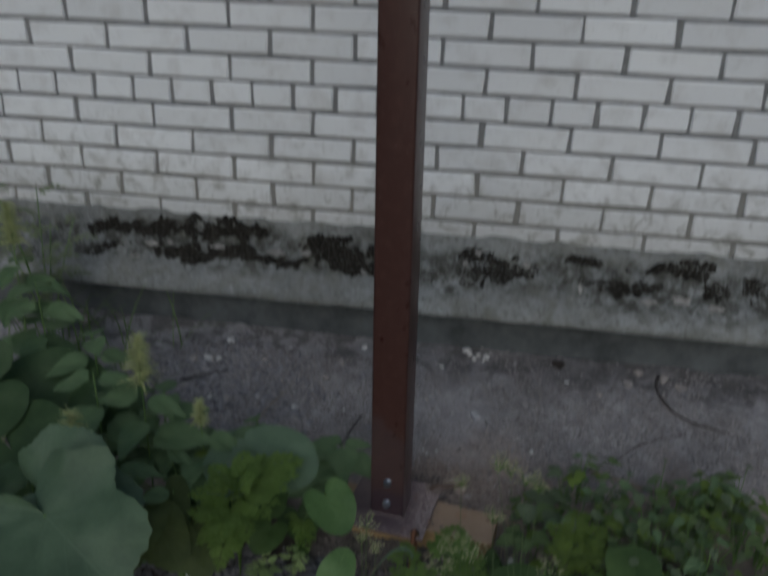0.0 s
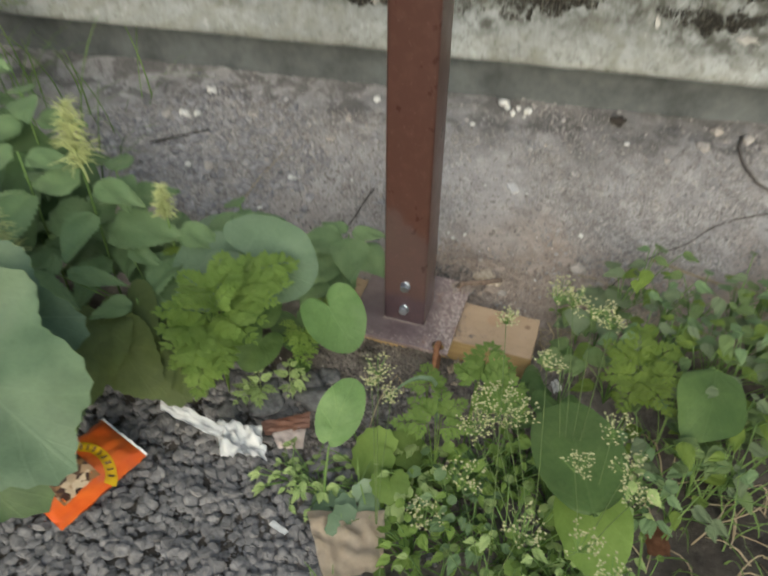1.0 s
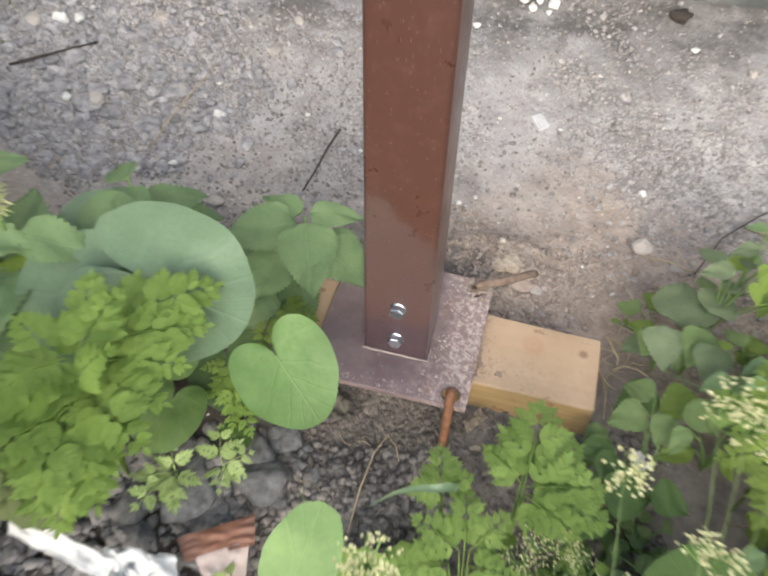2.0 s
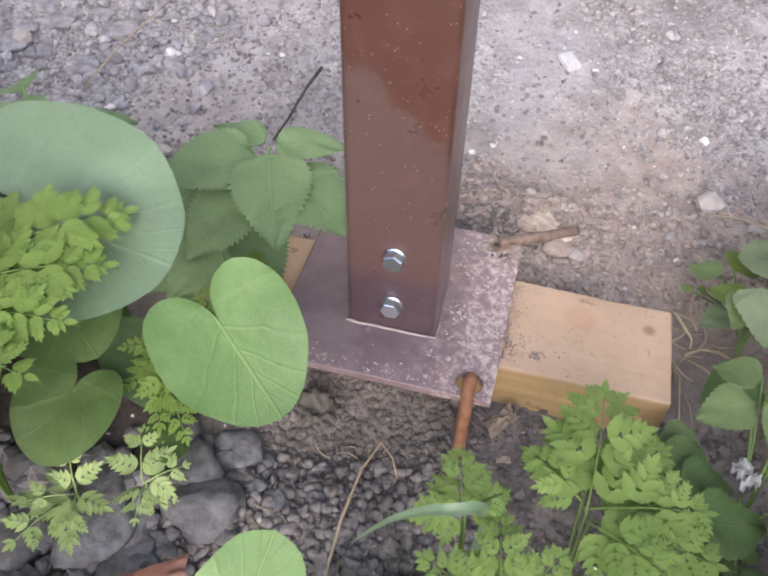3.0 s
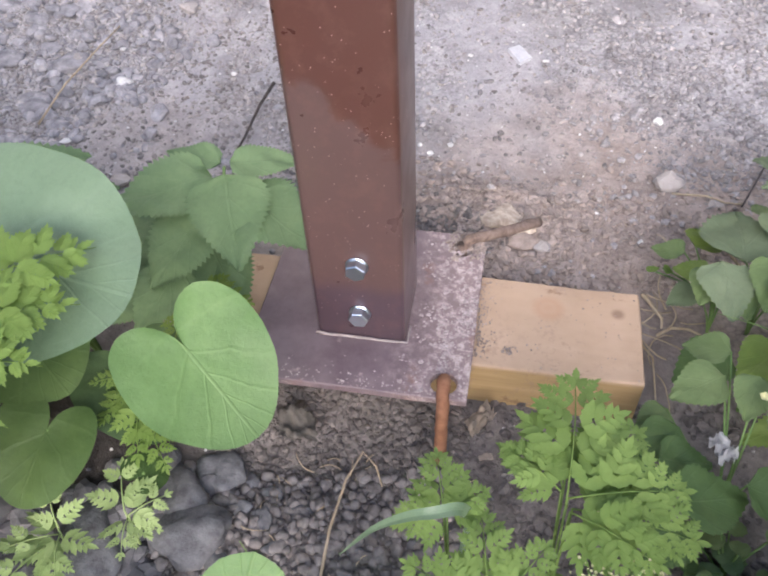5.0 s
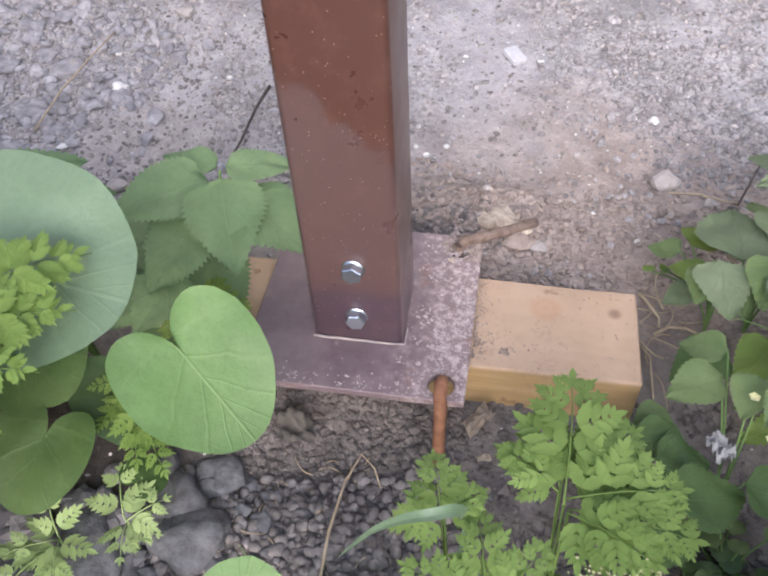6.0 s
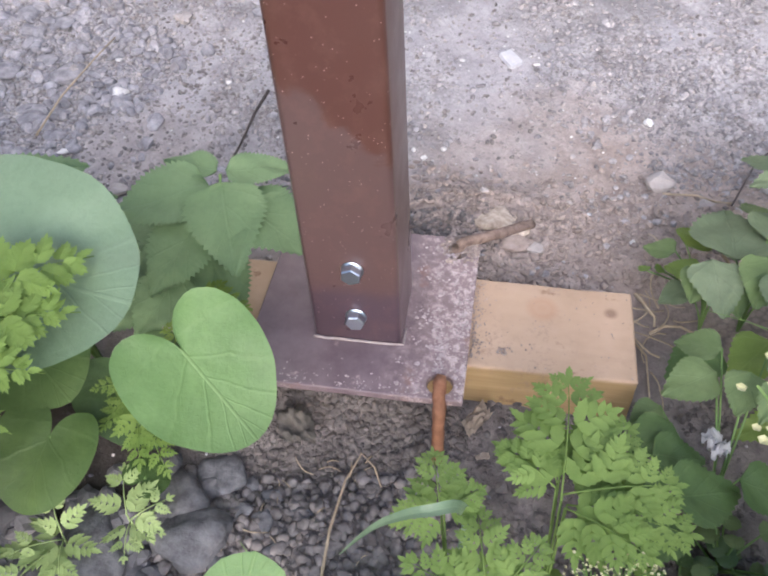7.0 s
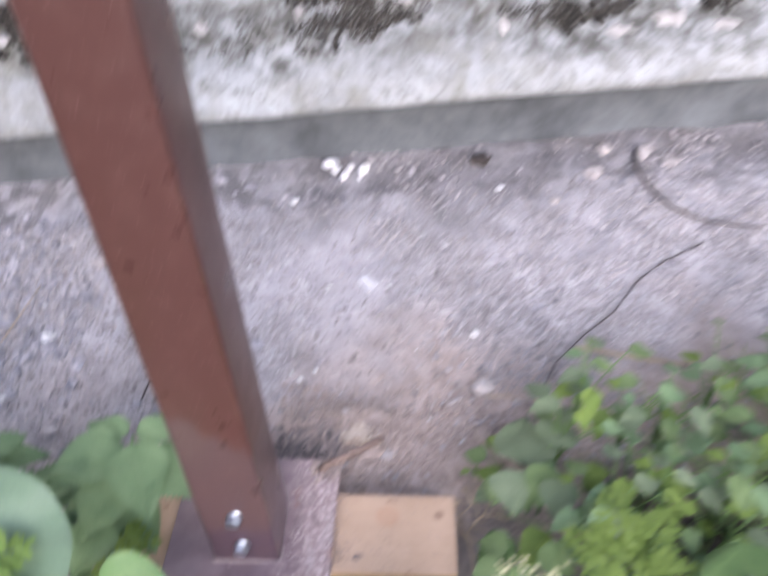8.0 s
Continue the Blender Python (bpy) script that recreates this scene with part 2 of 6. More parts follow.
def paint_material():
    m, nt, b = material("brown_gloss_paint", 0.3, 0, 0.5)
    p = coords(nt)
    cloud = noise_tex(nt, p, 9, 3, 0.5, 0.4)
    z = axis_value(nt, p, 2)
    # greyer tone below a slanting edge: the sky's reflection painted into the colour
    lean = calc(nt, "ADD", z, calc(nt, "MULTIPLY", axis_value(nt, p, 0), 0.85))
    sheen_line = calc(nt, "ADD", lean, calc(nt, "MULTIPLY", calc(nt, "SUBTRACT", noise_tex(nt, p, 30, 4, 0.6, 0.5), 0.5), 0.09))
    edge = band(nt, sheen_line, 0.276, 0.268)
    col = mix(nt, edge, (0.058, 0.026, 0.021), (0.068, 0.042, 0.04))
    foot = band(nt, calc(nt, "ADD", z, calc(nt, "MULTIPLY", calc(nt, "SUBTRACT", cloud, 0.5), 0.05)), 0.115, 0.1)
    col = mix(nt, foot, col, (0.05, 0.033, 0.042))
    # +x face lightened: its reflected sheen is put into the paint colour
    side_sheen = calc(nt, "MULTIPLY", band(nt, axis_value(nt, p, 0), 0.0375, 0.0395), ramp(nt, noise_tex(nt, p, 18, 4, 0.6), [(0.3, 0.25), (0.7, 0.6)]))
    col = mix(nt, side_sheen, col, (0.24, 0.18, 0.165))
    col = mix(nt, ramp(nt, noise_tex(nt, p, 40, 5, 0.7), [(0.5, 0.0), (0.75, 0.3)]), col, (0.14, 0.08, 0.065))
    dots = voronoi_tex(nt, p, 210)
    pick = noise_tex(nt, p, 47, 2, 0.5)
    speck = calc(nt, "MULTIPLY", band(nt, dots, 0.14, 0.07), ramp(nt, pick, [(0.47, 0.0), (0.52, 1.0)]))
    col = mix(nt, calc(nt, "MULTIPLY", speck, 0.55), col, (0.42, 0.34, 0.31))
    nt.links.new(col, b.inputs["Base Color"])
    nt.links.new(ramp(nt, noise_tex(nt, p, 25, 4, 0.6), [(0.3, 0.26), (0.7, 0.36)]), b.inputs["Roughness"])
    bump(nt, b, calc(nt, "ADD", noise_tex(nt, p, 300, 2, 0.5), calc(nt, "MULTIPLY", speck, 2.0)), 0.08, 0.001)
    return m


def plate_material():
    m, nt, b = material("dusty_plate_paint", 0.45, 0, 0.5)
    p = coords(nt)
    n = noise_tex(nt, p, 26, 6, 0.7)
    col = ramp(nt, n, [(0.3, (0.095, 0.066, 0.074)), (0.7, (0.178, 0.138, 0.148))])
    x = axis_value(nt, p, 0)
    dust = calc(nt, "ADD", x, calc(nt, "MULTIPLY", calc(nt, "SUBTRACT", n, 0.5), 0.12))
    flakes = ramp(nt, noise_tex(nt, p, 125, 6, 0.78), [(0.48, 0.0), (0.6, 0.9)])
    col = mix(nt, calc(nt, "MULTIPLY", band(nt, dust, 0.02, 0.085), 0.3), col, (0.3, 0.22, 0.2))
    col = mix(nt, calc(nt, "MULTIPLY", band(nt, dust, 0.03, 0.085), flakes), col, (0.47, 0.395, 0.375))
    col = mix(nt, ramp(nt, noise_tex(nt, p, 38, 4, 0.7), [(0.63, 0.0), (0.72, 0.8)]), col, (0.4, 0.32, 0.3))
    rust = ramp(nt, noise_tex(nt, p, 17, 5, 0.6), [(0.6, 0.0), (0.72, 0.7)])
    col = mix(nt, rust, col, (0.2, 0.085, 0.04))
    nt.links.new(col, b.inputs["Base Color"])
    nt.links.new(ramp(nt, n, [(0.3, 0.3), (0.7, 0.65)]), b.inputs["Roughness"])
    bump(nt, b, flakes, 0.25, 0.0008)
    return m


def wood_material():
    m, nt, b = material("sawn_pine", 0.75, 0, 0.3)
    p = coords(nt)
    grain = noise_tex(nt, coords(nt, False, (9, 110, 110)), 1.0, 4, 0.6, 0.6)
    blot = noise_tex(nt, p, 14, 5, 0.65)
    col = ramp(nt, grain, [(0.3, (0.29, 0.2, 0.095)), (0.6, (0.37, 0.26, 0.13)), (0.8, (0.44, 0.32, 0.18))])
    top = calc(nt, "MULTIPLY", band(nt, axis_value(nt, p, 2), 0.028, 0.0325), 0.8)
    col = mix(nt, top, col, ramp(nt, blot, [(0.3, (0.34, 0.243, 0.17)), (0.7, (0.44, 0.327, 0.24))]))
    spots = ramp(nt, noise_tex(nt, p, 42, 4, 0.6), [(0.64, 0.0), (0.73, 0.7)])
    col = mix(nt, spots, col, (0.16, 0.09, 0.05))
    grime = calc(nt, "MULTIPLY", ramp(nt, noise_tex(nt, p, 190, 4, 0.7), [(0.52, 0.0), (0.66, 0.6)]), ramp(nt, noise_tex(nt, p, 20, 3, 0.6), [(0.45, 0.0), (0.62, 1.0)]))
    col = mix(nt, grime, col, (0.24, 0.17, 0.13))
    kn = nt.nodes.new("ShaderNodeVectorMath")
    kn.operation = "DISTANCE"
    nt.links.new(p, kn.inputs[0])
    kn.inputs[1].default_value = (0.165, 0.068, 0.034)
    ring = ramp(nt, calc(nt, "ADD", kn.outputs["Value"], calc(nt, "MULTIPLY", blot, 0.004)), [(0.006, 0.35), (0.010, 0.1), (0.013, 0.6), (0.017, 0.0)])
    col = mix(nt, ring, col, (0.33, 0.17, 0.09))
    kn2 = nt.nodes.new("ShaderNodeVectorMath")
    kn2.operation = "DISTANCE"
    nt.links.new(p, kn2.inputs[0])
    kn2.inputs[1].default_value = (0.229, 0.07, 0.034)
    col = mix(nt, calc(nt, "MULTIPLY", band(nt, kn2.outputs["Value"], 0.008, 0.003), 0.7), col, (0.15, 0.09, 0.06))
    nt.links.new(col, b.inputs["Base Color"])
    bump(nt, b, grain, 0.25, 0.0015)
    return m


def leaf_material(name, dark, light, vein, gloss=0.5, trans=0.25):
    m, nt, b = material(name, gloss, 0, 0.4)
    p = coords(nt, True)
    big = noise_tex(nt, p, 16, 4, 0.6)
    fine = noise_tex(nt, p, 170, 4, 0.7)
    col = mix(nt, ramp(nt, big, [(0.3, 0.0), (0.7, 1.0)]), dark, light)
    at = nt.nodes.new("ShaderNodeAttribute")
    at.attribute_name = "blade"
    along, across = axis_value(nt, at.outputs["Vector"], 0), calc(nt, "ABSOLUTE", axis_value(nt, at.outputs["Vector"], 1))
    wob = noise_tex(nt, at.outputs["Vector"], 3.0, 2, 0.5)
    fan = calc(nt, "DIVIDE", calc(nt, "ADD", along, 0.25), calc(nt, "ADD", across, 0.35))
    rib = calc(nt, "ADD", calc(nt, "MULTIPLY", fan, 1.55), calc(nt, "MULTIPLY", wob, 0.5))
    saw = calc(nt, "ABSOLUTE", calc(nt, "SUBTRACT", calc(nt, "FRACT", rib), 0.5))
    lines = calc(nt, "MULTIPLY", band(nt, saw, 0.09, 0.0), 0.5)
    veins = calc(nt, "MULTIPLY", calc(nt, "MAXIMUM", lines, calc(nt, "MULTIPLY", band(nt, across, 0.016, 0.006), 0.8)), axis_value(nt, at.outputs["Vector"], 2))
    net = calc(nt, "MULTIPLY", band(nt, voronoi_tex(nt, mix(nt, 0.12, at.outputs["Vector"], noise_color(nt, at.outputs["Vector"], 6.0)), 13.0, "Distance", "DISTANCE_TO_EDGE"), 0.035, 0.0), axis_value(nt, at.outputs["Vector"], 2))
    col = mix(nt, calc(nt, "MULTIPLY", veins, 0.26), col, vein)
    col = mix(nt, calc(nt, "MULTIPLY", net, 0.1), col, vein)
    col = mix(nt, calc(nt, "MULTIPLY", random_value(nt), 0.25), col, tuple(0.6 * c for c in dark))
    col = mix(nt, ramp(nt, fine, [(0.3, 0.2), (0.55, 0.0)]), col, tuple(0.5 * c for c in dark))
    nt.links.new(col, b.inputs["Base Color"])
    b.inputs["Transmission Weight"].default_value = 0.0
    back = nt.nodes.new("ShaderNodeBsdfTranslucent")
    nt.links.new(mix(nt, 0.5, col, light), back.inputs["Color"])
    both = nt.nodes.new("ShaderNodeMixShader")
    both.inputs[0].default_value = trans
    nt.links.new(b.outputs[0], both.inputs[1])
    nt.links.new(back.outputs[0], both.inputs[2])
    nt.links.new(both.outputs[0], nt.nodes["Material Output"].inputs["Surface"])
    bump(nt, b, calc(nt, "SUBTRACT", calc(nt, "ADD", fine, calc(nt, "MULTIPLY", veins, -1.0)), calc(nt, "MULTIPLY", net, 0.12)), 0.4, 0.0014)
    return m


def plain_material(name, a, c, scale, rough_value=0.8, metal=0.0, island=False, bump_strength=0.4, fade=0.45):
    m, nt, b = material(name, rough_value, metal, 0.4)
    p = coords(nt, True)
    n = noise_tex(nt, p, scale, 5, 0.65)
    col = ramp(nt, n, [(0.3, a), (0.7, c)])
    r = random_value(nt, island)
    col = mix(nt, calc(nt, "MULTIPLY", r, fade), col, tuple(0.45 * v for v in a))
    nt.links.new(col, b.inputs["Base Color"])
    bump(nt, b, noise_tex(nt, p, scale * 3, 4, 0.7), bump_strength, 0.0015)
    return m


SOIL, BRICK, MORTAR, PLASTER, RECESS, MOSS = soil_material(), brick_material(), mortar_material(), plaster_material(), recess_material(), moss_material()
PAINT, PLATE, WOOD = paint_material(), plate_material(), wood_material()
ZINC = plain_material("zinc_plated_steel", (0.56, 0.62, 0.68), (0.72, 0.77, 0.83), 60, 0.28, 0.95, False, 0.1)
RUST = plain_material("rusty_bar", (0.16, 0.068, 0.034), (0.29, 0.145, 0.08), 70, 0.85)
CAULK = plain_material("pale_weld", (0.28, 0.235, 0.225), (0.46, 0.4, 0.385), 150, 0.7)
STONE_GREY = plain_material("grey_gravel", (0.115, 0.112, 0.118), (0.25, 0.243, 0.25), 60, 0.9, 0, True)
STONE_DUSTY = plain_material("dusty_pebble", (0.225, 0.21, 0.207), (0.46, 0.433, 0.426), 60, 0.95, 0, True)
STONE_LILAC = plain_material("lilac_grey_rubble", (0.17, 0.164, 0.176), (0.46, 0.443, 0.452), 60, 0.95, 0, True)
GRIT_DARK = plain_material("dark_lilac_grit", (0.185, 0.172, 0.17), (0.35, 0.328, 0.325), 60, 0.95, 0, True)
PEBBLE = plain_material("brown_grey_pebble", (0.135, 0.122, 0.115), (0.3, 0.275, 0.262), 110, 0.9, 0, True)
FLAKE_LIME = plain_material("pale_render_flake", (0.24, 0.228, 0.21), (0.44, 0.425, 0.4), 60, 0.9)
CHIP_WHITE = plain_material("white_lime_chip", (0.46, 0.45, 0.43), (0.7, 0.69, 0.67), 90, 0.85, 0, False, 0.4, 0.1)
GRIT_MIXED = plain_material("mixed_fine_grit", (0.19, 0.171, 0.16), (0.5, 0.458, 0.432), 60, 0.95, 0, True, 0.4, 0.75)
DIRT = plain_material("brown_dirt", (0.22, 0.178, 0.15), (0.4, 0.335, 0.295), 60, 0.95, 0, True)
BEIGE_STONE = plain_material("cream_stone", (0.3, 0.235, 0.18), (0.72, 0.63, 0.51), 110, 0.95, 0, False, 0.9)
PINK_STONE = plain_material("pinkish_stone", (0.26, 0.205, 0.17), (0.48, 0.4, 0.35), 110, 0.95, 0, False, 0.9)
DIRTY_RUST = plain_material("dirty_rust", (0.1, 0.07, 0.054), (0.27, 0.2, 0.162), 130, 0.98, 0, False, 0.9)
STONE_ROCK = plain_material("grey_rock", (0.085, 0.085, 0.09), (0.26, 0.26, 0.268), 75, 0.92, 0, False, 0.9)
STONE_WHITE = plain_material("white_chip", (0.66, 0.65, 0.63), (0.86, 0.85, 0.83), 60, 0.85)
CLOD = plain_material("dark_soil_clod", (0.083, 0.073, 0.067), (0.245, 0.217, 0.2), 50, 0.95, 0, True)
LEAF_BRIGHT = leaf_material("bright_heart_leaf", (0.093, 0.178, 0.052), (0.165, 0.28, 0.092), (0.21, 0.32, 0.11), 0.5, 0.25)
LEAF_BLUE = leaf_material("blue_green_leaf", (0.115, 0.178, 0.105), (0.165, 0.24, 0.15), (0.21, 0.29, 0.19), 0.45, 0.15)
LEAF_DARK = leaf_material("dark_green_leaf", (0.042, 0.083, 0.028), (0.09, 0.148, 0.055), (0.11, 0.17, 0.07), 0.55, 0.22)
LEAF_NETTLE = leaf_material("nettle_leaf", (0.115, 0.19, 0.085), (0.185, 0.275, 0.13), (0.2, 0.295, 0.145), 0.6, 0.25)
LEAF_MID = leaf_material("dull_shaded_leaf", (0.05, 0.1, 0.025), (0.105, 0.172, 0.05), (0.13, 0.2, 0.07), 0.6, 0.24)
LEAF_ELDER = leaf_material("elder_leaf", (0.095, 0.15, 0.05), (0.165, 0.23, 0.088), (0.18, 0.25, 0.1), 0.6, 0.25)
LEAF_DUSTY = leaf_material("dusty_elder_leaf", (0.12, 0.165, 0.085), (0.185, 0.235, 0.135), (0.2, 0.25, 0.15), 0.75, 0.25)
LEAF_FERN = leaf_material("fern_like_leaf", (0.13, 0.212, 0.045), (0.222, 0.325, 0.085), (0.21, 0.32, 0.08), 0.7, 0.35)
LEAF_YELLOW = leaf_material("yellow_green_leaf", (0.112, 0.175, 0.028), (0.19, 0.27, 0.05), (0.21, 0.29, 0.07), 0.55, 0.3)
STEM = leaf_material("green_stem", (0.09, 0.17, 0.04), (0.17, 0.27, 0.08), (0.2, 0.3, 0.1), 0.6, 0.05)
FLOWER = plain_material("cream_blossom", (0.4, 0.4, 0.18), (0.58, 0.57, 0.36), 120, 0.8, 0, True)
SPIKE = leaf_material("yellow_green_spike", (0.42, 0.47, 0.2), (0.6, 0.65, 0.34), (0.5, 0.54, 0.22), 0.7, 0.35)
LEAF_OLIVE = leaf_material("olive_dock_leaf", (0.07, 0.1, 0.03), (0.125, 0.165, 0.055), (0.14, 0.18, 0.07), 0.6, 0.3)
LEAF_LIME = leaf_material("lime_green_leaf", (0.15, 0.245, 0.048), (0.245, 0.36, 0.09), (0.26, 0.37, 0.1), 0.65, 0.4)
STRAW = plain_material("dry_straw", (0.32, 0.25, 0.16), (0.5, 0.42, 0.3), 80, 0.85)
TWIG = plain_material("dark_twig", (0.03, 0.025, 0.022), (0.08, 0.065, 0.055), 80, 0.85)

# ---- ground ----
PROFILE = ([-9.0, -0.6, -0.3, -0.2, -0.05, 0.1, 0.3, 0.5, 0.75, 0.84, 0.95], [-0.07, -0.058, -0.052, -0.05, -0.014, -0.008, 0.002, 0.024, 0.068, 0.088, 0.095])


def ground_base(x, y):
    z = float(np.interp(y, *PROFILE))
    z -= 0.036 * math.exp(-(((x + 0.05) / 0.12) ** 2 + ((y + 0.075) / 0.06) ** 2))
    z -= 0.02 * math.exp(-(((x - 0.18) / 0.11) ** 2 + ((y + 0.06) / 0.05) ** 2))
    return z


def ground_z(x, y):
    z = ground_base(x, y)
    if abs(x) < 4 and -4 < y < 1:
        q = Vector((x, y, 0))
        z += 0.010 * noise.noise(q * 5) + 0.006 * noise.noise(q * 17) + 0.003 * noise.noise(q * 55) + 0.0016 * noise.noise(q * 140)
        if 0.0 < z + 0.02 and -0.1 < y < 0.22 and -0.3 < x < 0.32:
            z = min(z, -0.006)
        z += 0.02 * math.exp(-(((x - 0.115) / 0.075) ** 2 + ((y - 0.215) / 0.035) ** 2)) * (1 + 0.9 * noise.noise(q * 42))
    return z


def patch(x, y):
    return noise.noise(Vector((x * 3.1 + 7, y * 3.1, 2.0))) + 0.5 * noise.noise(Vector((x * 9, y * 9, 5.0)))


def in_rubble(x, y):
    return math.hypot((x + 0.6) / 0.32, (y - 0.53) / 0.2) + 0.6 * patch(x, y) < 1


def grit_share(x, y):
    if abs(x) > 4 or abs(y) > 4:
        return 0.5
    return 1.0 if in_rubble(x, y) else max(0.0, min(1.0, 1.6 * (patch(x, y) + (0.18 if x > 0 else 0.18 - 0.35 * min(1.0, -x / 0.12)) + 0.5 * noise.noise(Vector((x * 23, y * 23, 8.0))))))


def ground_sheet():
    xs = np.concatenate([[-400, -100, -30, -10, -5, -3, -2.2, -1.8], np.linspace(-1.6, 1.5, 360), [1.7, 2.1, 3, 5, 10, 30, 100, 400]])
    ys = np.concatenate([[-400, -100, -30, -10, -5, -3, -2, -1.4, -1.1], np.linspace(-0.9, 0.95, 230), [1.2, 2, 5, 10, 30, 100, 400]])
    co = [(x, y, ground_z(x, y)) for y in ys for x in xs]
    n = len(xs)
    faces = [(j * n + i, j * n + i + 1, (j + 1) * n + i + 1, (j + 1) * n + i) for j in range(len(ys) - 1) for i in range(n - 1)]
    me = bpy.data.meshes.new("ground")
    me.from_pydata(co, [], faces)
    me.shade_smooth()
    mask = me.attributes.new("grit", "FLOAT", "POINT")
    mask.data.foreach_set("value", [grit_share(x, y) for x, y, z in co])
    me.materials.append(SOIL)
    return tagged(new("ground", me), "dusty grey-brown bare earth with scattered grit", "ground", "", "structure")


ground = ground_sheet()


def stone_shape(rng, size, sub=1):
    bm = bmesh.new()
    bmesh.ops.create_icosphere(bm, subdivisions=sub, radius=0.5)
    sx, sy, sz = rng.uniform(0.7, 1.25), rng.uniform(0.7, 1.25), rng.uniform(0.45, 0.85)
    off = rng.uniform(0, 50)
    for v in bm.verts:
        k = 1 + 0.45 * noise.noise(v.co * 2.2 + Vector((off, off, 0))) + 0.2 * noise.noise(v.co * 5 + Vector((0, off, off)))
        v.co = Vector((v.co.x * sx, v.co.y * sy, v.co.z * sz)) * k * size
    return bm


def scatter_stones(name, count, area, sizes, mat, label, seed, sink=0.3, weight=None, detail=1, power=2.5, smooth=False):
    """Many loose stones as one joined mesh."""
    rng = random.Random(seed)
    shapes = []
    for k in range(14):
        bm = stone_shape(rng, 1.0, detail)
        bm.verts.ensure_lookup_table()
        shapes.append((np.array([v.co[:] for v in bm.verts]), [[v.index for v in fc.verts] for fc in bm.faces]))
        bm.free()
    co, faces, total, tries = [], [], 0, 0
    while total < count and tries < count * 30:
        tries += 1
        x, y = rng.uniform(area[0], area[1]), rng.uniform(area[2], area[3])
        if weight and rng.random() > weight(x, y):
            continue
        pts, fs = shapes[rng.randrange(14)]
        s = sizes[0] + (sizes[1] - sizes[0]) * rng.random() ** power
        turn = np.array(Euler((rng.uniform(-0.5, 0.5), rng.uniform(-0.5, 0.5), rng.uniform(0, 6.3))).to_matrix())
        base = len(co) * len(shapes[0][0])
        co.append((pts * s) @ turn.T + (x, y, ground_z(x, y) + s * (0.35 - sink)))
        faces += [[i + base for i in fc] for fc in fs]
        total += 1
    me = bpy.data.meshes.new(name)
    me.from_pydata(np.concatenate(co).tolist(), [], faces)
    if smooth:
        me.shade_smooth()
    me.materials.append(mat)
    return tagged(new(name, me), label, "gravel", "", "stuff")


scatter_stones("gravel", 9000, (-0.78, 0.12, -0.64, -0.09), (0.004, 0.026), STONE_GREY, "dark grey crushed gravel between the weeds", 3, 0.16,
               lambda x, y: 0.04 if x > -0.17 and y > -0.25 else 1.0 if x < -0.02 and y < -0.11 + 0.03 * patch(x, y) else 0.1, 2, 3.2)
scatter_stones("grit", 14500, (-1.0, 1.1, 0.1, 0.84), (0.0017, 0.0125), STONE_DUSTY, "loose dusty grit on the bare earth", 4, 0.22,
               lambda x, y: 0.04 + 0.96 * grit_share(x, y) ** 2, 1, 4.0)
scatter_stones("dark_grit", 7000, (0.02, 1.0, 0.26, 0.82), (0.0016, 0.009), GRIT_DARK, "darker grey grit strewn over the dust", 14, 0.18,
               lambda x, y: 0.06 + 0.94 * max(0.0, min(1.0, 2.2 * (patch(y * 1.3 + 3, x * 1.3) - 0.05) + 1.1 * math.exp(-(((x - 0.24) / 0.16) ** 2 + ((y - 0.5) / 0.07) ** 2)))), 1, 3.5)
scatter_stones("rubble", 3600, (-1.0, 0.0, 0.28, 0.8), (0.003, 0.024), STONE_LILAC, "patch of grey rubble by the foundation", 5, 0.24,
               lambda x, y: 1.0 if in_rubble(x, y) else 0.05, 2, 4.5)
scatter_stones("fine_grit", 14500, (-0.55, 0.75, 0.22, 0.72), (0.0013, 0.0075), GRIT_MIXED, "fine brown-grey grit over the dust", 15, 0.18,
               lambda x, y: 0.34 if x > 0 else 1.0, 1, 3.0)
scatter_stones("lime_specks", 850, (-0.75, 0.9, 0.2, 0.8), (0.001, 0.0042), CHIP_WHITE, "tiny white lime specks on the bare earth", 19, 0.1, None, 1, 2.0)
scatter_stones("soil_clods", 3600, (-0.16, 0.34, -0.32, -0.025), (0.003, 0.012), CLOD, "dark crumbly soil clods in the dug hollow", 6, 0.22, None, 1, 2.5)
scatter_stones("plate_clods", 1600, (-0.115, 0.1, -0.08, 0.012), (0.0025, 0.0105), CLOD, "dark soil clods packed under the plate edge", 16, 0.18, None, 1, 2.5)
scatter_stones("pebbles", 2200, (-0.17, 0.09, -0.27, -0.085), (0.003, 0.0145), PEBBLE, "rounded dusty brown pebbles in the hollow", 7, 0.12, None, 2, 2.5, True)
scatter_stones("pocket_clods", 1100, (0.015, 0.15, 0.15, 0.235), (0.0015, 0.009), CLOD, "dark crumbs in the soil pocket behind the plate", 18, 0.05, lambda x, y: math.exp(-(((x - 0.075) / 0.05) ** 2 + ((y - 0.188) / 0.026) ** 2)), 1, 2.5)
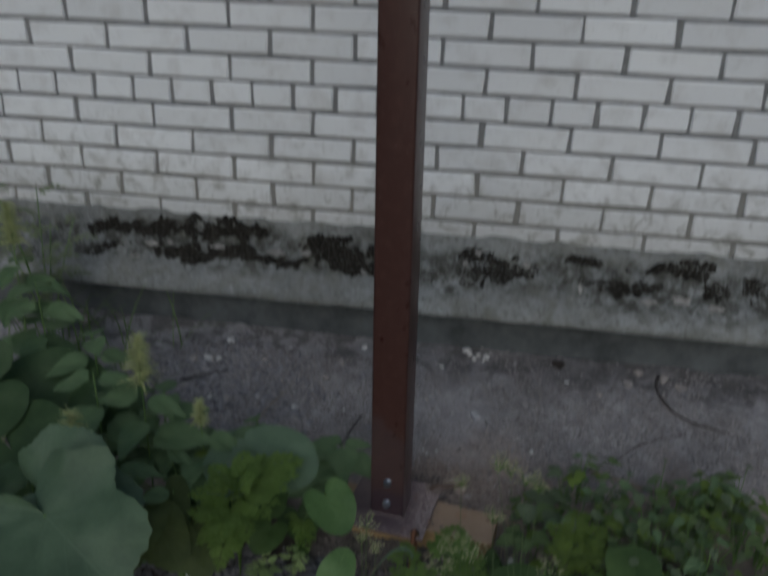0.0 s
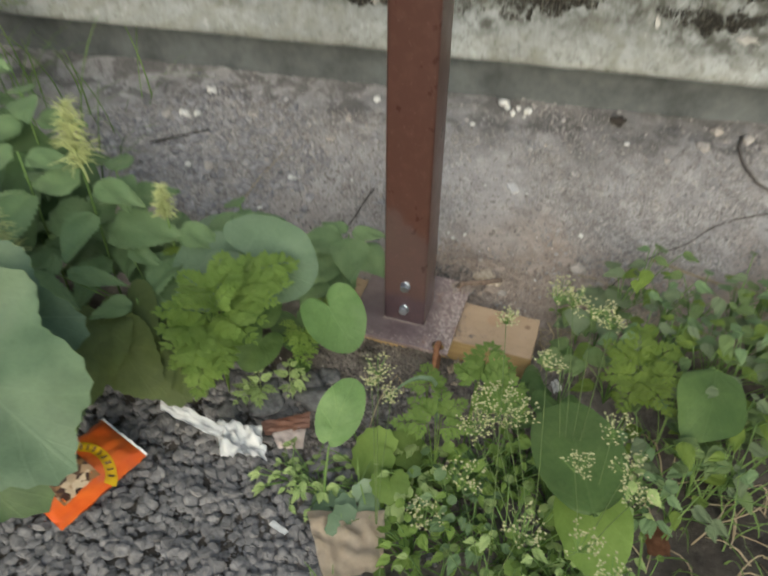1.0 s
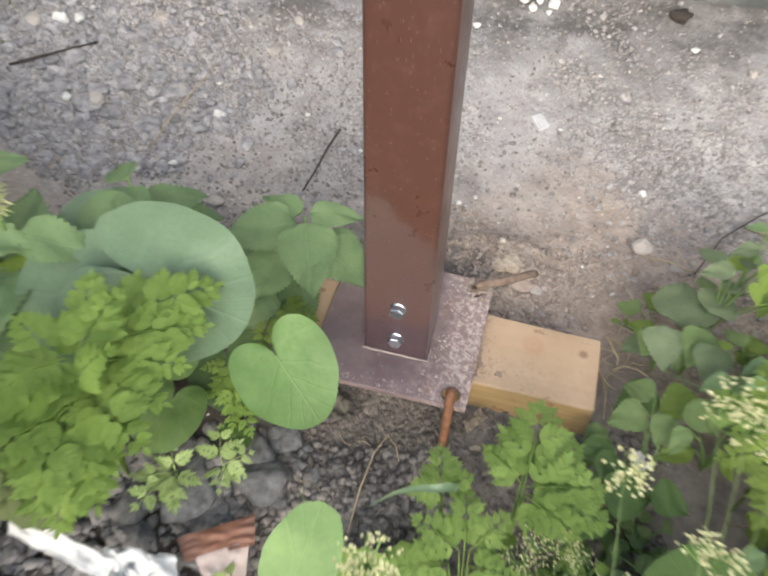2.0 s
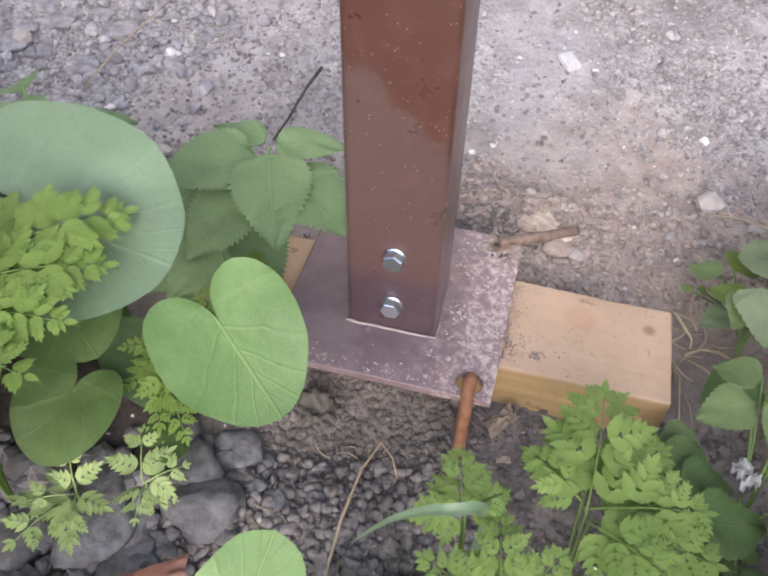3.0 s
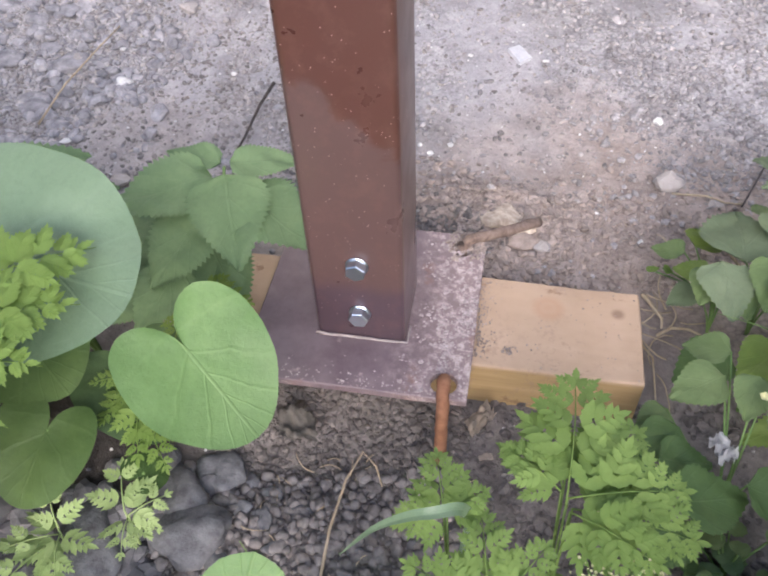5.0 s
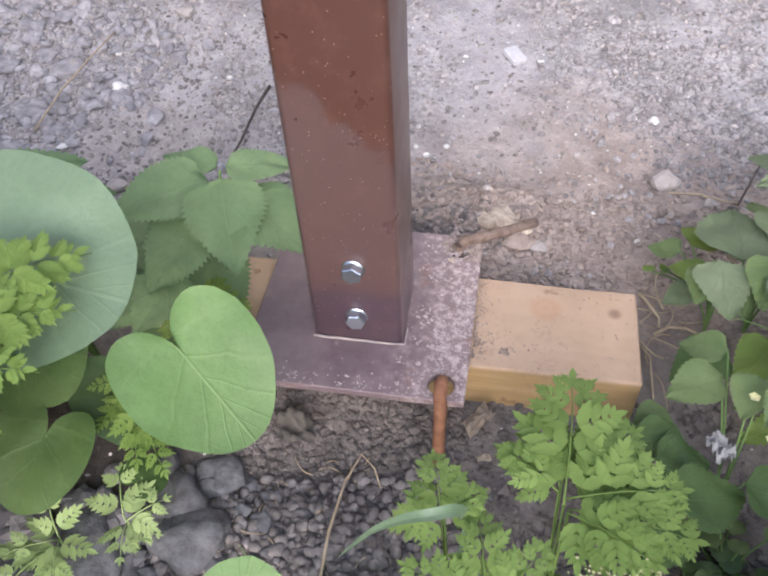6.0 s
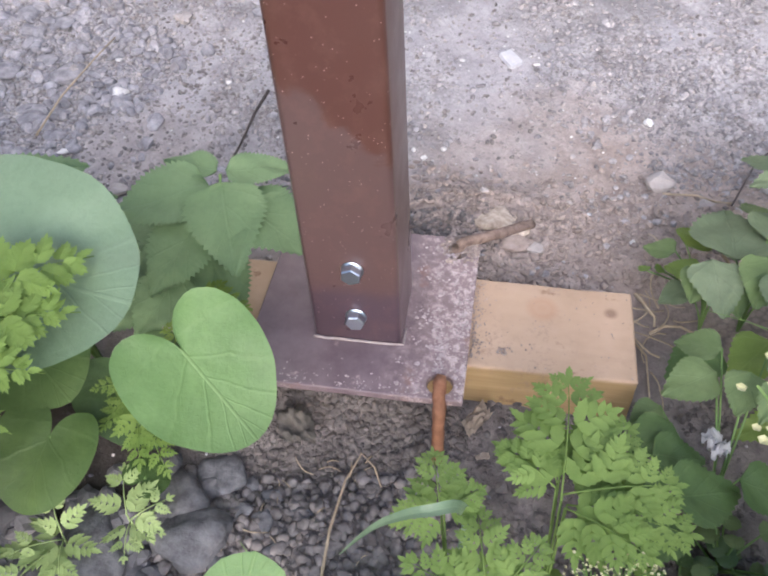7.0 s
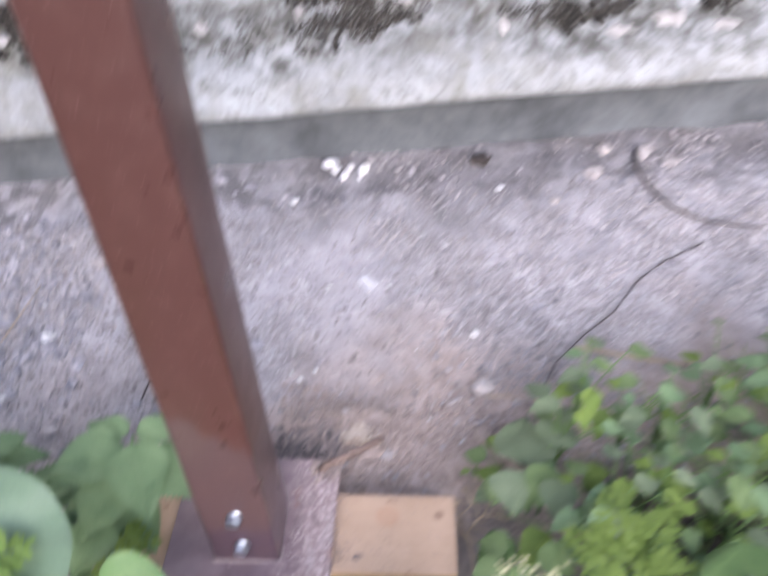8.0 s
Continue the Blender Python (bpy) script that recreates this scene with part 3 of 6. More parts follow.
scatter_stones("dirt_crumbs", 5200, (0.04, 0.42, 0.11, 0.36), (0.002, 0.011), DIRT, "crumbly brown dirt heaped behind the plate", 8, 0.2,
               lambda x, y: math.exp(-(((x - 0.12) / 0.08) ** 2 + ((y - 0.2) / 0.05) ** 2)) + 0.2 * max(0.0, min(1.0, (0.3 - y) / 0.16 + 0.9 * patch(x, y))), 1, 3.0)

# ---- wall ----
FACE, COURSE, PITCH, Z0 = 0.876, 0.078, 0.26, 0.424
wall = tagged(new("wall_north"), "white silicate brick wall with dark grey joints", "wall", "", "structure")


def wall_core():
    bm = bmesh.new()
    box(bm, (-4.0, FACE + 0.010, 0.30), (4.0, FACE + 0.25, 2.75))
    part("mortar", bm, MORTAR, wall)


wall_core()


def brick_shape(length, seed):
    bm = bmesh.new()
    box(bm, (-length / 2, 0, -0.0335), (length / 2, 0.1, 0.0335), 0.0045, 1)
    rng = random.Random(seed)
    for v in bm.verts:
        if v.co.y < 0.01:
            v.co += Vector((rng.uniform(-1, 1) * 0.0022, rng.uniform(0, 1) * 0.002, rng.uniform(-1, 1) * 0.002))
    corner = rng.choice([v for v in bm.verts if v.co.y < 0.006])
    if seed % 3 == 0:
        corner.co += Vector((-0.005 if corner.co.x > 0 else 0.005, 0.003, -0.004 if corner.co.z > 0 else 0.004))
    me = bpy.data.meshes.new("brick")
    bm.to_mesh(me)
    bm.free()
    me.materials.append(BRICK)
    return me


STRETCHERS = [brick_shape(0.248, k) for k in range(9)]
HEADERS = [brick_shape(0.119, 20 + k) for k in range(7)]


def lay_bricks():
    rng = random.Random(8)
    rest_co, rest_faces, base = [], [], 0
    for k in range(30):
        header = k % 6 == 5
        pitch = PITCH / 2 if header else PITCH
        start = (0.066 if header else (0.127 if k % 2 == 0 else -0.005)) + pitch / 2
        for c in range(-30, 31):
            x, z = start + c * pitch, Z0 + (k + 0.5) * COURSE - 0.004
            if abs(x) > 3.85:
                continue
            me = rng.choice(HEADERS if header else STRETCHERS)
            m = Matrix.Translation((x + rng.uniform(-1, 1) * 0.0025, FACE + rng.uniform(0, 1) * 0.003, z + rng.uniform(-1, 1) * 0.0018)) @ pose(0, 0, 0, 0, rng.uniform(-0.5, 0.5), rng.uniform(-0.5, 0.5))
            if k < 12 and -1.75 < x < 1.4:
                ob = new("brick", me)
                ob.parent = wall
                ob.matrix_world = m
            else:
                rest_co += [m @ v.co for v in me.vertices]
                rest_faces += [[i + base for i in f.vertices] for f in me.polygons]
                base += len(me.vertices)
    me = bpy.data.meshes.new("upper_bricks")
    me.from_pydata(rest_co, [], rest_faces)
    me.materials.append(BRICK)
    ob = tagged(new("upper_bricks", me), "", "", "", "stuff")
    ob.parent = wall


# ---- foundation: rendered plinth with a projecting lip over a recessed band ----
def plinth_rows():
    profile = [(0.8715, 0.452), (0.869, 0.43), (0.866, 0.41), (0.858, 0.39), (0.845, 0.37), (0.83, 0.35), (0.812, 0.33), (0.79, 0.31), (0.768, 0.29), (0.75, 0.272), (0.739, 0.254), (0.735, 0.243), (0.735, 0.234), (0.737, 0.229), (0.76, 0.227), (0.81, 0.226)]
    xs = np.linspace(-4, 4, 60).tolist() + np.linspace(-1.6, 1.4, 420).tolist()
    xs = sorted(set(round(x, 4) for x in xs))
    rows = []
    for x in xs:
        row = []
        for k, (y, z) in enumerate(profile):
            q = Vector((x, y * 0.5, z))
            hollow = 0.0
            if 0.31 < z < 0.43:
                hollow = max(0.0, noise.noise(Vector((x * 5.0, z * 10.0, 3.3))) + 0.45 * noise.noise(Vector((x * 17.0, z * 26.0, 1.0))) - 0.02)
            edge = min(1.0, k / 3)
            w = (0.5 if k > 8 else 1.0) * 0.014 * noise.noise(q * 4) + 0.004 * noise.noise(q * 16) + 0.0014 * noise.noise(q * 48)
            row.append((x, y + edge * (w + 0.045 * hollow), z + edge * 0.6 * w * (k < 13) + 0.022 * (k < 1) * max(0.0, noise.noise(q * 7) + 0.4 * noise.noise(q * 26))))
        rows.append(row)
    return rows


def build_plinth():
    ob = tagged(new("foundation"), "weathered grey rendered plinth with dark moss and a projecting lip", "foundation", "", "structure")
    bm = bmesh.new()
    grid_mesh(bm, plinth_rows())
    part("render_coat", bm, PLASTER, ob, "", True)
    bm = bmesh.new()
    rows = []
    for x in np.linspace(-4, 4, 330):
        row = []
        for y, z in ((0.815, 0.24), (0.818, 0.2), (0.822, 0.16), (0.826, 0.12), (0.832, 0.05), (0.835, -0.15)):
            q = Vector((x, y, z))
            row.append((x, y + 0.006 * noise.noise(q * 6) + 0.003 * noise.noise(q * 25), z))
        rows.append(row)
    grid_mesh(bm, rows)
    part("recessed_band", bm, RECESS, ob, "grey concrete band under the lip, its shade put into the colour", True)
    bm = bmesh.new()
    box(bm, (-4, 0.86, -0.2), (4, 1.1, 0.31))
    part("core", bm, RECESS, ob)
    rng = random.Random(31)
    for x, y, z, w, h in ((0.68, 0.798, 0.315, 0.034, 0.009), (0.775, 0.808, 0.322, 0.04, 0.015), (0.875, 0.797, 0.312, 0.026, 0.011), (0.15, 0.853, 0.405, 0.014, 0.008), (0.11, 0.835, 0.375, 0.012, 0.008),
                          (0.3, 0.838, 0.385, 0.016, 0.008), (0.47, 0.812, 0.33, 0.008, 0.013), (-0.93, 0.83, 0.352, 0.03, 0.006), (-0.87, 0.836, 0.36, 0.02, 0.005), (-0.98, 0.8, 0.315, 0.03, 0.005),
                          (-0.7, 0.835, 0.358, 0.03, 0.005), (-0.5, 0.832, 0.356, 0.035, 0.007), (-0.4, 0.835, 0.362, 0.02, 0.006), (-0.21, 0.81, 0.325, 0.016, 0.008), (-0.06, 0.832, 0.36, 0.018, 0.01)):
        bm = bmesh.new()
        ring = [(w * rng.uniform(0.45, 1.25) * math.cos(a), h * rng.uniform(0.4, 1.35) * math.sin(a)) for a in (0.628 * k for k in range(10))]
        tilt = 0.75
        low = [bm.verts.new((x + u, y + tilt * v + 0.004, z + v)) for u, v in ring]
        top = [bm.verts.new((x + 0.85 * u, y + tilt * 0.85 * v - 0.005, z + 0.85 * v)) for u, v in ring]
        for k in range(10):
            bm.faces.new((low[k], low[(k + 1) % 10], top[(k + 1) % 10], top[k]))
        bm.faces.new(top)
        bmesh.ops.recalc_face_normals(bm, faces=bm.faces)
        part("render_flake", bm, FLAKE_LIME, ob, "pale flake of peeling render")


build_plinth()

# ---- post with its base ----
BASE = pose(0, 0, 0, 0, 0, -8)


def plate_shape(bm):
    """A flat plate with a hole for each of its two pegs."""
    loops = [[(-0.1, -0.055), (-0.05, -0.056), (0.0, -0.0555), (0.05, -0.056), (0.1, -0.055), (0.1005, 0.0), (0.1, 0.05), (0.1005, 0.1), (0.1, 0.148), (0.0, 0.148), (-0.1, 0.148), (-0.1, 0.05)]]
    for cx, cy in ((0.079, -0.039), (0.078, 0.128)):
        loops.append([(cx + 0.0115 * math.cos(a), cy + 0.0115 * math.sin(a)) for a in (2 * math.pi * k / 16 for k in range(16))])
    edges = []
    for loop in loops:
        vs = [bm.verts.new((x, y, 0.042)) for x, y in loop]
        edges += [bm.edges.new((vs[k], vs[(k + 1) % len(vs)])) for k in range(len(vs))]
    bmesh.ops.triangle_fill(bm, use_beauty=True, edges=edges)
    made = bmesh.ops.extrude_face_region(bm, geom=bm.faces[:])["geom"]
    for v in made:
        if isinstance(v, bmesh.types.BMVert):
            v.co.z -= 0.008
    bmesh.ops.recalc_face_normals(bm, faces=bm.faces)
    rim = [e for e in bm.edges if len(e.link_faces) == 2 and e.calc_face_angle(0) > 1.0]
    bmesh.ops.bevel(bm, geom=rim, offset=0.0008, segments=1, affect="EDGES", profile=0.5)


def build_post():
    ob = thing("steel_post", BASE, "brown painted square steel post bolted to a base plate", "post")
    bm = bmesh.new()
    ring = []
    for cx, cy, a0 in ((0.034, 0.006, -90), (0.034, 0.074, 0), (-0.034, 0.074, 90), (-0.034, 0.006, 180)):
        ring += [(cx + 0.006 * math.cos(radians(a0 + 22.5 * k)), cy + 0.006 * math.sin(radians(a0 + 22.5 * k))) for k in range(5)]
    rows = [[(x, y, z) for x, y in ring] for z in (0.042, 0.3, 1.2, 2.4)]
    vs = grid_mesh(bm, rows, closed=True)
    bm.faces.new(vs[-1])
    bmesh.ops.transform(bm, matrix=pose(0, 0, 0, 0, -0.9, 0), verts=bm.verts)
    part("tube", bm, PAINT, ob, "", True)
    bm = bmesh.new()
    rng = random.Random(2)
    path = [(0.0415 * sx, 0.04 + 0.0415 * sy, 0.043) for sx, sy in [(-1 + q / 8, -1) for q in range(17)] + [(1, -1 + q / 8) for q in range(1, 5)]]
    tube(bm, [(x, y, z + rng.uniform(-0.0006, 0.0006)) for x, y, z in path], 0.0016, 0.001, 6)
    part("weld_seam", bm, CAULK, ob, "pale rough weld seam", True)
    bm = bmesh.new()
    plate_shape(bm)
    part("base_plate", bm, PLATE, ob, "dusty brown steel base plate")
    for z in (0.0755, 0.1335):
        bm = bmesh.new()
        add_bolt(bm, (0.0, -0.0005, z), 0.4 if z > 0.1 else 0.1)
        part("bolt", bm, ZINC, ob, "zinc plated hexagon bolt with washer")
    return ob


def add_bolt(bm, at, turn):
    def disc(r0, r1, y0, y1, n, a):
        rows = []
        for r, y in ((r0 * 0.97, y0), (r0, y0 - 0.0003), (r1, y1 + 0.001), (r1 * 0.9, y1)):
            rows.append([(at[0] + r * math.cos(u), at[1] + y, at[2] + r * math.sin(u)) for u in (a + 2 * math.pi * q / n for q in range(n))])
        vs = grid_mesh(bm, rows, closed=True)
        bm.faces.new(vs[-1])
    disc(0.0098, 0.0098, 0.0, -0.0018, 20, 0)
    disc(0.009, 0.009, -0.002, -0.0095, 6, turn)


build_post()


def build_peg(points, name_label, mat):
    bm = bmesh.new()
    dense = [Vector(a).lerp(Vector(b), k / 4) for a, b in zip(points, points[1:]) for k in range(4)] + [Vector(points[-1])]
    tube(bm, dense, 0.006, 0.0054, 10)
    rough(bm, 0.0009, 0.02)
    rough(bm, 0.0011, 0.006)
    bm.transform(BASE)
    ob = mesh_object("anchor_peg", bm, mat, True)
    return tagged(ob, name_label, "peg", "pegs through the base plate")


build_peg([(0.079, -0.036, -0.1), (0.079, -0.036, 0.03), (0.079, -0.038, 0.046), (0.079, -0.046, 0.05), (0.08, -0.057, 0.047), (0.081, -0.064, 0.036), (0.081, -0.067, 0.01), (0.081, -0.068, -0.06)], "rusty bent steel peg hooked over the plate edge", RUST)
build_peg([(0.077, 0.128, -0.1), (0.077, 0.128, 0.03), (0.078, 0.129, 0.046), (0.084, 0.132, 0.051), (0.11, 0.152, 0.044), (0.152, 0.192, 0.03)], "rusty bent steel peg lying over the soil behind the plate", DIRTY_RUST)


def build_timber():
    bm = bmesh.new()
    box(bm, (-0.15, -0.008, -0.04), (0.25, 0.099, 0.0338), 0.0022, 2)
    bmesh.ops.subdivide_edges(bm, edges=[e for e in bm.edges if e.calc_length() > 0.08], cuts=7, use_grid_fill=True)
    rough(bm, 0.0012, 0.06)
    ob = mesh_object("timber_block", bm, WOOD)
    ob.matrix_world = BASE
    return tagged(ob, "short sawn pine block lying under the base plate", "timber")


build_timber()

def dust_on_plate():
    """Loose flakes of dirt on the plate and fine grains along the timber, each joined into one mesh."""
    def strewn(name, mat, label, spots, seed, flat):
        rng = random.Random(seed)
        co, faces = [], []
        for x, y, z, s in spots(rng):
            b, a, n = len(co), rng.uniform(0, 6.28), 6
            ring = [(s * rng.uniform(0.55, 1.1) * math.cos(a + 1.047 * k), s * rng.uniform(0.55, 1.1) * math.sin(a + 1.047 * k)) for k in range(n)]
            co += [tuple(BASE @ Vector((x + u, y + v, z - 0.0005))) for u, v in ring]
            co += [tuple(BASE @ Vector((x + 0.7 * u, y + 0.7 * v, z + s * flat * rng.uniform(0.6, 1.2)))) for u, v in ring]
            faces += [(b + k, b + (k + 1) % n, b + n + (k + 1) % n, b + n + k) for k in range(n)] + [tuple(range(b + n, b + 2 * n))]
        me = bpy.data.meshes.new(name)
        me.from_pydata(co, [], faces)
        me.materials.append(mat)
        return tagged(new(name, me), label, "dirt", "", "stuff")

    def on_plate(rng):
        out = []
        while len(out) < 620:
            x, y = rng.uniform(0.035, 0.099), rng.uniform(-0.053, 0.147)
            clump = noise.noise(Vector((x * 60, y * 60, 4.0))) + 0.6 * noise.noise(Vector((x * 150, y * 150, 9.0)))
            dense = 0.1 + 0.9 * min(1.0, max(0.0, (x - 0.04) / 0.03)) * (0.45 if y < -0.02 else 1.0)
            if clump < 0.0 or rng.random() > dense or (x < 0.044 and 0.0 < y < 0.08) or math.hypot(x - 0.079, y + 0.039) < 0.013:
                continue
            out.append((x, y, 0.042, rng.uniform(0.0007, 0.0026) * (1.3 if rng.random() < 0.15 else 0.9)))
        return out + [(rng.uniform(-0.09, 0.06), -0.0545 + abs(rng.gauss(0, 0.012)), 0.042, rng.uniform(0.0006, 0.0016)) for _ in range(110)]

    def on_timber(rng):
        out = [(0.101 + abs(rng.gauss(0, 0.006)), rng.uniform(0.0, 0.096), 0.0336, rng.uniform(0.0005, 0.0012)) for _ in range(230)]
        out += [(rng.uniform(0.103, 0.245), rng.uniform(-0.005, 0.096), 0.0336, rng.uniform(0.0005, 0.0012)) for _ in range(60)]
        return out + [(0.13 + rng.gauss(0, 0.004), 0.012 + rng.gauss(0, 0.003), 0.0336, rng.uniform(0.0008, 0.002)) for _ in range(14)]

    def at_corner(rng):
        return [(0.06 + 0.04 * rng.random() ** 0.6, 0.149 - abs(rng.gauss(0, 0.016)), 0.042, rng.uniform(0.0008, 0.003)) for _ in range(260)]

    strewn("dirt_flakes", FLAKE, "pale flaking dirt stuck on the base plate", on_plate, 31, 0.28)
    strewn("dirt_grains", DIRT, "brown grains of dirt along the timber beside the plate", on_timber, 32, 0.8)
    strewn("dirt_crust", DIRT, "brown crumbs of soil spilled over the plate corner", at_corner, 33, 0.8)


FLAKE = plain_material("pale_dirt_flake", (0.27, 0.225, 0.22), (0.5, 0.44, 0.43), 160, 0.95, 0, True)
dust_on_plate()

# ---- plants ----
ROUND = ([0, 30, 60, 90, 120, 150, 168, 180], [1.0, 0.98, 0.95, 0.92, 0.9, 0.8, 0.55, 0.08])
HEART = ([0, 8, 18, 35, 60, 90, 118, 138, 152, 164, 173, 180], [1.0, 0.985, 0.93, 0.83, 0.73, 0.67, 0.645, 0.57, 0.44, 0.27, 0.13, 0.04])
OVAL = ([0, 15, 35, 60, 80, 100, 140, 180], [1.0, 0.95, 0.8, 0.55, 0.32, 0.2, 0.1, 0.06])

EGG = ([0, 20, 45, 70, 100, 130, 160, 180], [1.0, 0.95, 0.8, 0.62, 0.45, 0.36, 0.3, 0.2])
BROAD = ([0, 15, 30, 45, 60, 75, 85, 95, 180], [1.0, 0.97, 0.88, 0.73, 0.53, 0.3, 0.14, 0.06, 0.03])
LOBED = ([0, 20, 42, 66, 92, 118, 145, 168, 180], [1.0, 0.74, 0.96, 0.68, 0.88, 0.62, 0.66, 0.4, 0.08])


def sheet_object(name, rows, veins, mat, parent, origin, label=""):
    n = len(rows[0])
    co = [tuple(Vector(p) - origin) for row in rows for p in row]
    faces = [(a * n + k, a * n + k + 1, (a + 1) * n + k + 1, (a + 1) * n + k) for a in range(len(rows) - 1) for k in range(n - 1)]
    me = bpy.data.meshes.new(name)
    me.from_pydata(co, [], faces)
    at = me.attributes.new("blade", "FLOAT_VECTOR", "POINT")
    at.data.foreach_set("vector", [c for row in veins for v in row for c in v])
    me.shade_smooth()
    me.materials.append(mat)
    ob = new(name, me)
    ob.parent = parent
    if label:
        ob["label"] = label
    return ob


def frame_of(base, tip, up):
    x = (Vector(tip) - Vector(base))
    length = x.length
    x.normalize()
    z = Vector(up) - x * x.dot(Vector(up))
    z.normalize()
    y = z.cross(x)
    return length, x, y, z


def blade(plant, base, tip, mat, outline=HEART, up=(0, 0, 1), wide=1.0, cup=0.25, droop=0.25, wave=0.03, teeth=0.0, seed=0, rings=9, steps=56, ragged=0.035, fold=0.07):
    """A broad leaf that spreads round the end of its stalk."""
    length, x, y, z = frame_of(base, tip, up)
    base = Vector(base)
    rows, veins = [], []
    for k in range(rings + 1):
        u = (k / rings) ** 0.85
        row, vein = [], []
        for s in range(steps + 1):
            a = -math.pi + 2 * math.pi * s / steps
            r = float(np.interp(abs(math.degrees(a)), *outline)) * u
            r *= 1 + ragged * noise.noise(Vector((2 * math.cos(a), 2 * math.sin(a), seed * 3.7))) * u
            if teeth and k == rings:
                r *= 1 + teeth * (s % 2)
            px, py = r * math.cos(a), r * math.sin(a) * wide
            h = cup * (py * py) * 0.8 - droop * max(px, 0) ** 2 - 0.35 * droop * py * py
            h += 1.6 * wave * u * u * noise.noise(Vector((1.7 * math.cos(a), 1.7 * math.sin(a), seed * 0.7))) + 0.05 * noise.noise(Vector((px * 2.3, py * 2.3, seed))) + 0.003 * math.cos(2 * math.pi * 1.55 * (px + 0.25) / (abs(py) + 0.35)) * min(1, abs(py) * 4)
            h += fold * abs(py) + 0.012 * noise.noise(Vector((px * 7, py * 7, seed * 1.3)))
            h += 0.5 * wave * u * u * noise.noise(Vector((3 * math.cos(a), 3 * math.sin(a), seed * 1.9)))
            row.append(base + length * (px * x + py * y + h * z))
            vein.append((px, py, 1.0))
        rows.append(row)
        veins.append(vein)
    return sheet_object("leaf", rows, veins, mat, plant, plant.location)


def toothed(plant, base, tip, mat, wide=0.5, up=(0, 0, 1), fold=0.18, droop=0.3, teeth=0.12, seed=0, steps=26):
    """A pointed leaf with a toothed edge and a midrib."""
    length, x, y, z = frame_of(base, tip, up)
    base = Vector(base)
    rows, veins = [], []
    across = [-1, -0.75, -0.5, -0.25, -0.06, 0.06, 0.25, 0.5, 0.75, 1]
    for k in range(steps + 1):
        t = k / steps
        w = wide * 0.5 * (math.sin(math.pi * min(1, t ** 0.62)) ** 0.8 + 0.015) * (1 - 0.2 * t)
        jag = (teeth if k % 2 else -teeth) * (0.08 < t < 0.97)
        row, vein = [], []
        for q in across:
            h = fold * abs(q) * w - droop * t * t + 0.02 * math.sin(9 * t + 4 * q + seed) + 0.02 * noise.noise(Vector((t * 4, q * 2, seed)))
            side = math.exp(-(((t * 7 - abs(q) * 0.9) % 1.0 - 0.5) / 0.12) ** 2)
            h -= 0.005 * side
            row.append(base + length * ((t + (0.8 / steps * q ** 4 if k % 2 else 0)) * x + q * w * (1 + jag * q ** 4) * y + h * z))
            vein.append((t, q * w, 1.0))
        rows.append(row)
        veins.append(vein)
    return sheet_object("leaf", rows, veins, mat, plant, plant.location)


def curve_points(a, b, sag=0.0, n=7):
    a, b = Vector(a), Vector(b)
    side = Vector((b.x - a.x, b.y - a.y, 0)) * sag
    return [a + (b - a) * t - side * math.sin(math.pi * t) * 0.5 for t in (k / (n - 1) for k in range(n))]


def stalk(plant, a, b, r=0.0022, sag=0.5, mat=None, name="stalk"):
    bm = bmesh.new()
    tube(bm, [p - plant.location for p in curve_points(a, b, sag)], r, r * 0.7, 6)
    return part(name, bm, mat or STEM, plant, "", True)


